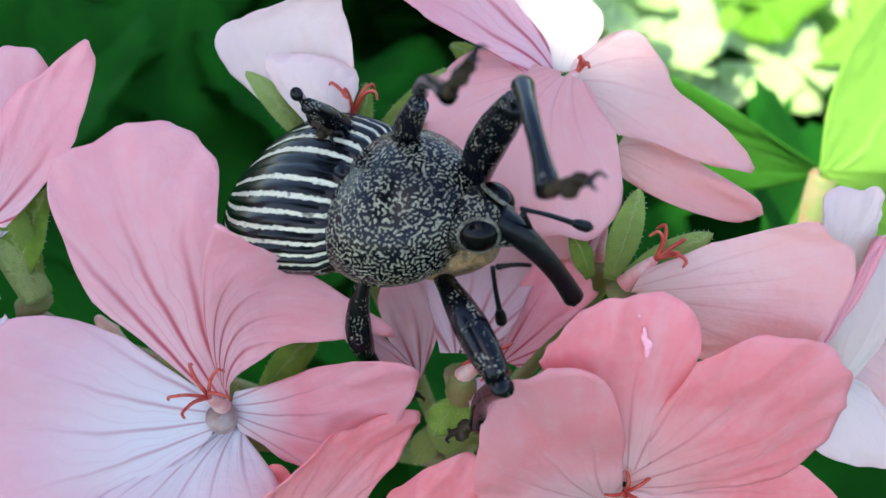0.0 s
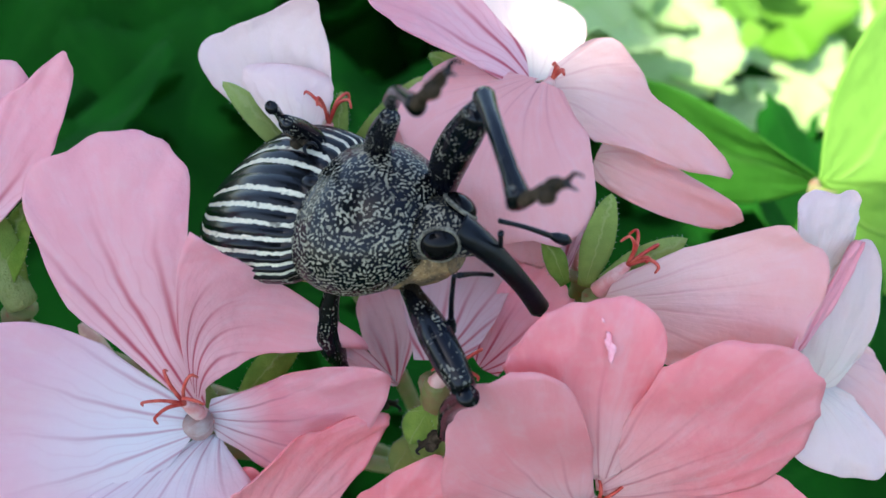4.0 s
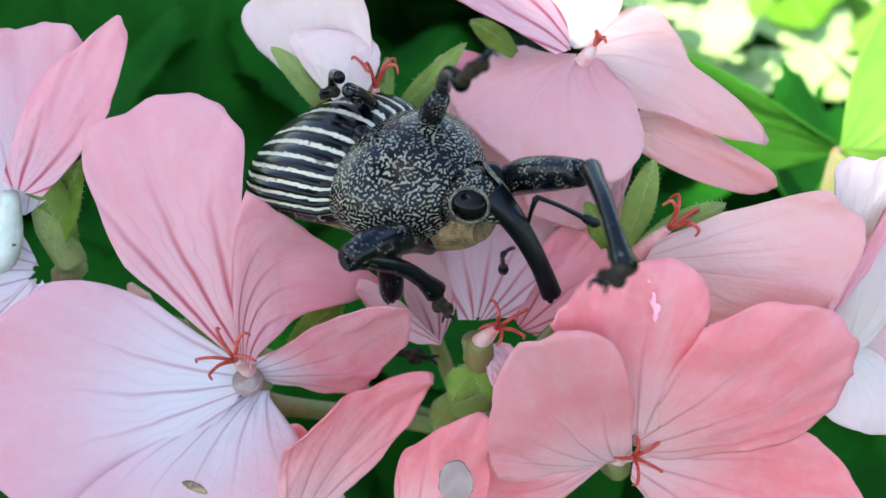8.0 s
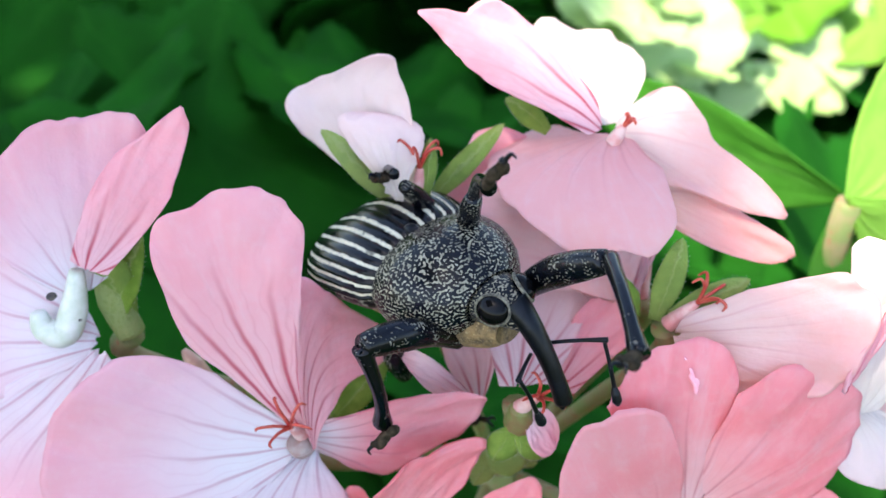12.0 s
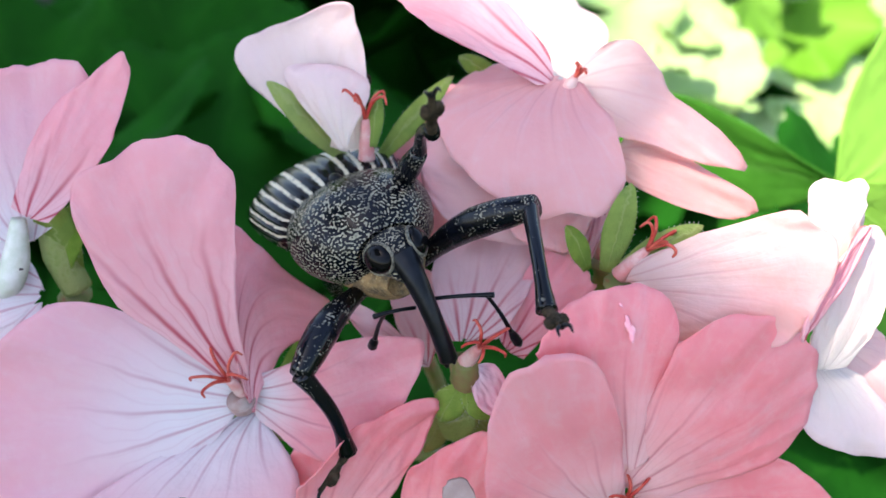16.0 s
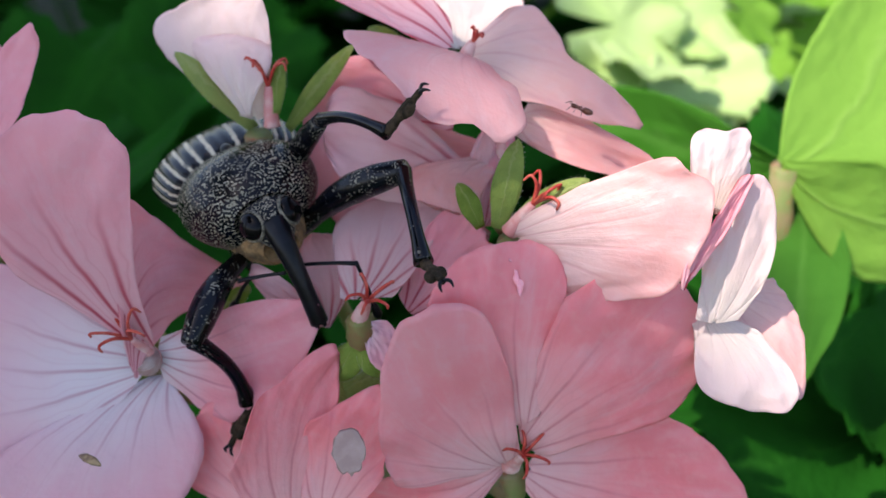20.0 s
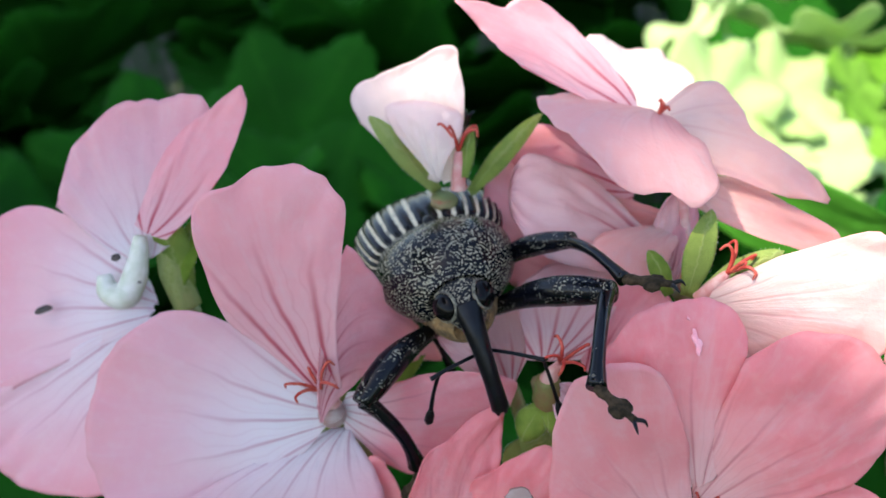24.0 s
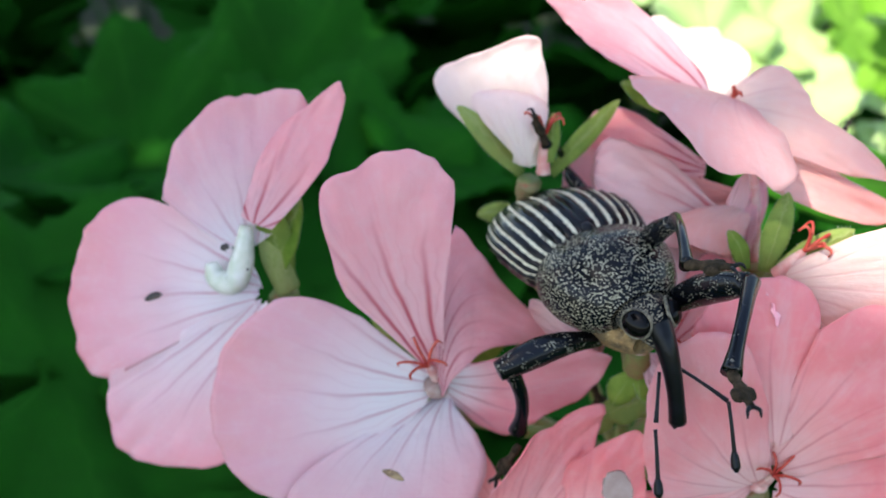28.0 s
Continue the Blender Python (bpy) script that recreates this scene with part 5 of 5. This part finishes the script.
    limb(leg((9.98, 8.74, 3.95)), (3.135, -2.717, -2.717), [
        (0, (11.1, -9.6, -1.8), (7.9, -9.7, -9.9), (5.2, -10.3, -12.7)),
        (3, (11.3, -9.3, -2.0), (7.9, -9.5, -10.0), (5.2, -10.4, -12.8)),
        (6, (12.1, -8.2, -3.6), (8.3, -8.2, -11.5), (5.3, -8.8, -14.0)),
        (7, (12.8, -6.6, -2.0), (10.9, -4.4, -10.2), (9.2, -6.0, -13.5)),
        (8, (3.5, -10.5, 3.2), (5.6, -5.5, -3.7), (5.3, -4.6, -7.6)),
        (9, (6.5, -11.3, 0.9), (9.5, -10.5, -7.3), (11.4, -13.3, -9.4)),
        (10.5, (6.1, -11.1, 1.3), (9.6, -10.9, -6.7), (9.2, -12.6, -10.2)),
        (11, (2.4, -10.7, 2.8), (3.8, -9.8, -5.8), (1.5, -11.0, -8.8)),
        (14, (4.8, -11.8, 0.9), (4.4, -12.9, -7.8), (3.1, -15.4, -10.5)),
        (15, (9.1, -10.5, -1.3), (10.5, -9.8, -10.0), (11.2, -13.3, -11.6)),
        (16, (8.9, -10.7, -2.6), (10.0, -9.6, -11.4), (10.1, -13.0, -13.9)),
        (17, (8.5, -10.8, -2.4), (8.6, -9.7, -11.5), (9.4, -13.2, -13.5)),
        (18, (8.5, -10.6, -2.6), (8.6, -9.8, -11.7), (9.3, -13.2, -13.6)),
        (19, (9.5, -9.6, -4.5), (9.9, -7.2, -13.4), (11.2, -10.2, -15.8)),
        (20, (9.6, -9.7, -3.5), (9.9, -7.8, -12.5), (11.2, -10.9, -14.7)),
        (23, (9.7, -9.8, -2.7), (9.8, -7.3, -11.7), (11.4, -10.2, -14.2)),
        (24, (8.8, -10.4, -2.6), (9.9, -7.9, -11.7), (11.0, -11.0, -14.4)),
        (25, (6.9, -11.3, -1.4), (8.8, -8.6, -10.7), (9.7, -11.4, -13.9)),
        (26.5, (4.1, -11.6, -1.1), (4.9, -11.0, -11.7), (6.2, -14.2, -14.1)),
        (27, (4.1, -11.7, -1.4), (4.8, -11.0, -12.2), (6.1, -14.2, -14.5)),
        (28, (3.2, -11.6, -2.0), (3.7, -10.8, -12.9), (4.8, -14.0, -15.4)),
    ])
    limb(leg((8.53, 6.24, 3.74), 0.8), (-2.717, -3.762, -3.344), [
        (0, (-3.6, -6.9, -10.9), (-3.2, -7.1, -17.1), (-2.1, -5.7, -20.3)),
        (3, (-4.0, -6.6, -10.8), (-3.8, -7.0, -17.1), (-2.5, -5.7, -20.3)),
        (6, (-3.4, -5.9, -11.2), (-2.9, -5.6, -17.5), (-1.1, -4.1, -20.4)),
        (7, (-2.4, -4.1, -11.8), (-1.7, -3.0, -18.0), (-0.1, -1.2, -20.8)),
        (8, (-2.4, -3.5, -12.0), (-3.4, -4.1, -18.2), (-0.2, -2.4, -19.1)),
        (9, (-2.6, -5.2, -11.9), (-1.4, -4.5, -17.9), (0.5, -1.5, -19.1)),
        (10.5, (-3.2, -6.8, -11.4), (-0.5, -6.2, -17.0), (1.9, -3.3, -16.9)),
        (11, (-2.8, -4.6, -12.1), (-1.2, -3.7, -18.0), (1.4, -0.9, -18.0)),
        (14, (-6.6, -1.5, -10.4), (-3.5, -0.3, -15.8), (-0.9, 0.1, -18.3)),
        (15, (-6.9, -2.1, -10.2), (-4.0, -1.0, -15.7), (-1.5, -0.7, -18.3)),
        (16, (-7.1, -2.3, -10.0), (-4.3, -1.3, -15.6), (-1.8, -0.9, -18.2)),
        (17, (-7.3, -2.6, -9.9), (-4.6, -1.6, -15.5), (-2.2, -1.2, -18.2)),
        (18, (-7.2, -2.4, -9.9), (-4.6, -1.4, -15.4), (-2.2, -0.9, -18.2)),
        (19, (-7.1, -2.3, -9.9), (-4.4, -1.1, -15.4), (-2.0, -0.7, -18.2)),
        (20, (-7.0, -2.3, -9.9), (-4.3, -1.2, -15.5), (-2.0, -0.7, -18.2)),
        (23, (-6.5, -3.4, -10.3), (-3.6, -2.3, -15.8), (-1.1, -1.7, -18.4)),
        (24, (-6.5, -3.0, -10.4), (-3.5, -1.9, -15.9), (-1.0, -1.4, -18.4)),
        (25, (-6.3, -2.6, -10.8), (-3.1, -1.5, -16.1), (-0.4, -1.1, -18.5)),
        (26.5, (-6.1, -1.8, -11.1), (-2.6, -0.6, -16.3), (0.1, -0.3, -18.6)),
        (27, (-6.0, -1.5, -11.1), (-2.5, -0.3, -16.2), (0.2, 0.0, -18.6)),
        (28, (-5.7, -0.8, -11.2), (-2.2, 0.3, -16.3), (0.6, 0.7, -18.6)),
    ])
    limb(antenna((4.99, 6.03)), (9.405, 0.78375, -1.463), [
        (0, (9.4, -0.1, 4.2), (12.9, 2.4, 0.0)),
        (3, (9.6, -0.2, 4.2), (12.8, 2.7, -0.2)),
        (6, (13.0, 1.9, 2.5), (16.0, 3.1, -2.6)),
        (7, (11.5, 0.3, 3.4), (13.4, 1.4, -2.3)),
        (8, (11.1, 0.2, 3.5), (13.9, 3.6, -0.7)),
        (9, (11.0, 0.5, 3.5), (13.7, 4.0, -0.7)),
        (10.5, (10.8, 0.6, 3.4), (13.8, 3.8, -0.8)),
        (11, (13.0, 2.4, 1.5), (14.7, 2.1, -4.3)),
        (14, (13.3, 3.7, -1.4), (15.7, 2.9, -6.7)),
        (15, (12.7, 3.6, -0.5), (13.9, 6.0, -6.0)),
        (16, (12.4, 4.0, -1.0), (13.3, 5.6, -6.7)),
        (17, (12.2, 4.1, -1.1), (13.2, 5.3, -6.9)),
        (18, (12.2, 4.5, -1.0), (13.4, 5.5, -6.8)),
        (19, (13.1, 4.3, -2.9), (14.6, 3.6, -8.7)),
        (20, (12.8, 4.3, -1.0), (13.4, 4.6, -7.1)),
        (23, (12.9, 4.6, -1.9), (13.8, 5.0, -7.8)),
        (24, (12.8, 4.2, -1.2), (14.1, 4.5, -7.0)),
        (25, (13.3, 3.3, -1.5), (15.9, 3.0, -6.9)),
        (26.5, (12.9, 3.4, -0.5), (15.4, 5.4, -5.7)),
        (27, (13.0, 3.5, -0.6), (15.4, 5.3, -5.9)),
        (28, (13.7, 3.2, -2.6), (17.3, 2.3, -7.4)),
    ])
    limb(antenna((4.16, 5.82)), (9.405, -0.78375, -1.463), [
        (0, (8.6, -3.7, 2.3), (8.7, -4.8, -3.4)),
        (3, (8.8, -3.8, 2.3), (8.5, -5.1, -3.4)),
        (6, (8.8, -3.0, 2.0), (5.9, -5.0, -2.8)),
        (7, (10.6, -5.3, -0.9), (9.6, -0.8, -4.4)),
        (8, (10.9, -3.8, 1.4), (8.8, -1.5, -3.5)),
        (9, (10.6, -4.0, 1.2), (10.0, -2.4, -4.3)),
        (10.5, (10.7, -3.9, 1.2), (10.3, -2.3, -4.4)),
        (11, (12.0, -4.0, 0.0), (13.0, -3.3, -5.7)),
        (14, (10.2, -4.0, -0.1), (8.3, -3.5, -5.4)),
        (15, (10.2, -3.8, -0.0), (7.7, -5.1, -5.1)),
        (16, (10.1, -3.5, 0.0), (7.4, -4.5, -5.0)),
        (17, (10.1, -3.4, -0.1), (7.7, -4.5, -5.2)),
        (18, (10.3, -3.1, -0.1), (8.1, -4.4, -5.3)),
        (19, (9.9, -3.5, -0.8), (6.3, -5.0, -5.2)),
        (20, (7.9, -3.6, -1.6), (4.9, -5.8, -6.2)),
        (23, (10.8, -3.5, -1.3), (9.6, -5.7, -6.6)),
        (24, (10.5, -4.0, -1.1), (10.0, -6.1, -6.5)),
        (25, (11.8, -3.8, -3.4), (15.4, -4.8, -7.7)),
        (26.5, (12.0, -4.0, -1.0), (13.2, -3.9, -6.7)),
        (27, (12.2, -3.9, -1.2), (13.6, -3.7, -6.8)),
        (28, (12.4, -2.7, -4.6), (15.8, -4.0, -9.1)),
    ])
    walk(ant, [
        (0, pose(0.0197, 0.0095, 0.3074, 20, -10, 200)),
        (18.5, pose(0.0202, 0.0095, 0.3072, 20, -10, 200)),
        (19.4, pose(0.0215, -0.0007, 0.3085, 20, -10, 170)),
        (20, pose(0.0198, -0.0016, 0.3103, 20, -10, 150)),
        (20.5, pose(0.0190, 0.0002, 0.3112, 20, -10, 140)),
        (23, pose(0.0189, 0.0033, 0.3113, 20, -10, 120)),
        (24, pose(0.0192, 0.0063, 0.3101, 20, -10, 60)),
        (25, pose(0.0216, 0.0035, 0.3106, 20, -10, 50)),
        (25.7, pose(0.0232, 0.0067, 0.3104, 20, -10, 60)),
        (28, pose(0.0232, 0.0101, 0.3082, 20, -10, 60)),
    ])
    # the added shade leaves drift so that the edge of the shade moves
    walk(shrub, [(t, Matrix.Translation(Vector((-1300.0, -500.0, 0.0)) * MM + edge_way * drift * MM)) for t, drift in ((0, 26), (6, 26), (9, 19), (11, 15), (14, 12), (17, 9), (20, 5), (21, 3), (22.5, -1), (24, 5), (28, 6))])
    at = f4_petal.location.copy()
    walk(f4_petal, [(t, pose(at.x + dx * MM, at.y + dy * MM, at.z + dz * MM, rx, ry, rz)) for t, dx, dy, dz, rx, ry, rz in (
        (0, 0, 0, 0, 0, 0, 0), (6.9, 0, 0, 0, 0, 0, 0), (7.5, 0.1, 1.0, -0.8, -14, -4, 0), (8, 0.2, 2.0, -1.8, -20, -6, 0), (11, 0.4, 1.9, -2.0, -25, -7, -0.5), (14, 0.2, 1.8, -1.4, -15, -6, 1.5),
        (17, -0.1, 1.5, -0.5, -6, -4, 4), (18.5, 0, 1.3, -0.5, -8, 0, 5), (19.5, 0.6, 0.5, -1.5, -30.7, 21.1, 9.3), (23, 0.6, 2.0, -0.6, -22, 14, 9.9), (26, 1.3, 1.4, -0.2, -27.3, 17, 5.7), (28, 1.5, 1.0, -0.3, -27.7, 18.9, 3.5))])
    for ob, rows in (
        (f1_tall, ((0, -2, -2, -2), (8, -1.5, -2.4, -3.4), (11, 0.8, -2.0, -6.0), (14, 6, 0, 0), (17, 11.7, 3.1, 5.3), (19.5, 19, 6, 7), (23, 19.4, 6, 4), (26, 9.5, 6, 12), (28, 8, 4.6, 6.1))),
        (f1_low, ((0, 14, -1, 0), (7, 18, -2, 4), (8, 35, -20, 5), (11, 32, 2, 14), (14, 6, 0, 0), (17, 0, 0, 0), (20, 4, 2, 1), (26, 20, 9, 7), (28, 20, 9, 7))),
        (f3_outer, ((0, 5, -3, 1), (3, 1.2, -1.5, 1.8), (8, 10, -5.8, -1.7), (11, 7.6, -9.1, -0.8), (17, 7.4, 0, 6), (26, 0, 0, 0), (28, 5, -0.6, -1))),
    ):
        at = ob.location.copy()
        walk(ob, [(t, pose(*at, rx, ry, rz)) for t, rx, ry, rz in rows])
    at = f1_petal.location.copy()
    walk(f1_petal, [(t, pose(at.x + dx * MM, at.y + dy * MM, at.z + dz * MM, rx, ry, rz)) for t, dx, dy, dz, rx, ry, rz in (
        (0, 0.2, 0.1, 0.1, -0.6, -2.6, -0.6), (3, 0, 0, 0, 0, 0, 0), (6.5, 0, 0, 0, 0, 0, 2), (8, -0.2, -0.6, -1.4, -8, 1.3, 20), (11, 1.0, -1.3, -2.1, -13.7, 3.2, 38), (14, 0.9, -1.3, -2.7, -16, 5, 44),
        (17, 0.7, -1.2, -3.2, -19.3, 7.6, 47), (19.5, -0.6, -1.9, -3.2, -8, 6, 46), (23, -1.5, -2.2, -2.2, 0, 10, 36), (26, 0.8, -1.7, -2.6, -22, 10.8, 32), (28, 0.4, -1.9, -2.5, -22.5, 8.6, 24))])
    axis = Vector((0.137, -0.81, 0.57)).normalized()
    at = f7_petal.location.copy()
    walk(f7_petal, [(t, Matrix.Translation(at + Vector((dx, dy, dz)) * MM) @ Matrix.Rotation(radians(turn), 4, axis)) for t, turn, dx, dy, dz in (
        (0, -26, -7.3, 1.6, 2.4), (11.5, -26, -7.3, 1.6, 2.4), (14, -26, -7.3, 1.8, 2.8), (17, -13, -3.8, -0.1, 0.6), (19, 0, 0, 0, 0), (23, 2, 0, -0.4, -1.0), (25, -5, -1.8, -0.2, 0.4), (28, -15, -3.6, -0.2, 0.6))])
    base = f7.location.copy()
    walk(f7, [(t, Matrix.Translation(base + Vector(d) * MM)) for t, *d in (
        (0, -1.4, -0.3, -0.3), (6, -1.9, 0, 0), (9, -1.7, -0.2, -0.2), (14, -0.5, -0.3, -0.4), (17, -0.3, 0, 0), (19, 0, 0, 0), (23, -1.5, 0.2, 0.5), (25, -1.9, -0.5, -0.3), (28, -2.1, -1.2, -1.2))])
    base = f6.location.copy()
    walk(f6, [(t, pose(base.x + dx * MM, base.y + dy * MM, base.z + dz * MM, rx, ry, rz)) for t, dx, dy, dz, rx, ry, rz in (
        (0, -0.2, -0.5, 4.4, 11, -2, -10), (8, -0.5, -0.5, 4.4, 11, -1.5, -10), (11, 1.2, -1.1, 1.4, 0, -3, -1), (14, 0.6, -1.4, 1.6, 0, -3, -1), (17, 0, -1.8, 1.8, 0.6, -2, -1.5),
        (19.5, 0, 0, 0, 0, 0, 0), (23, -0.7, -0.5, 1.8, 5, -1, -1), (26, -0.9, -3, 3.1, -1, -6.5, -6), (28, -0.8, -2, 1.8, -3, -5, -6))])


motions()
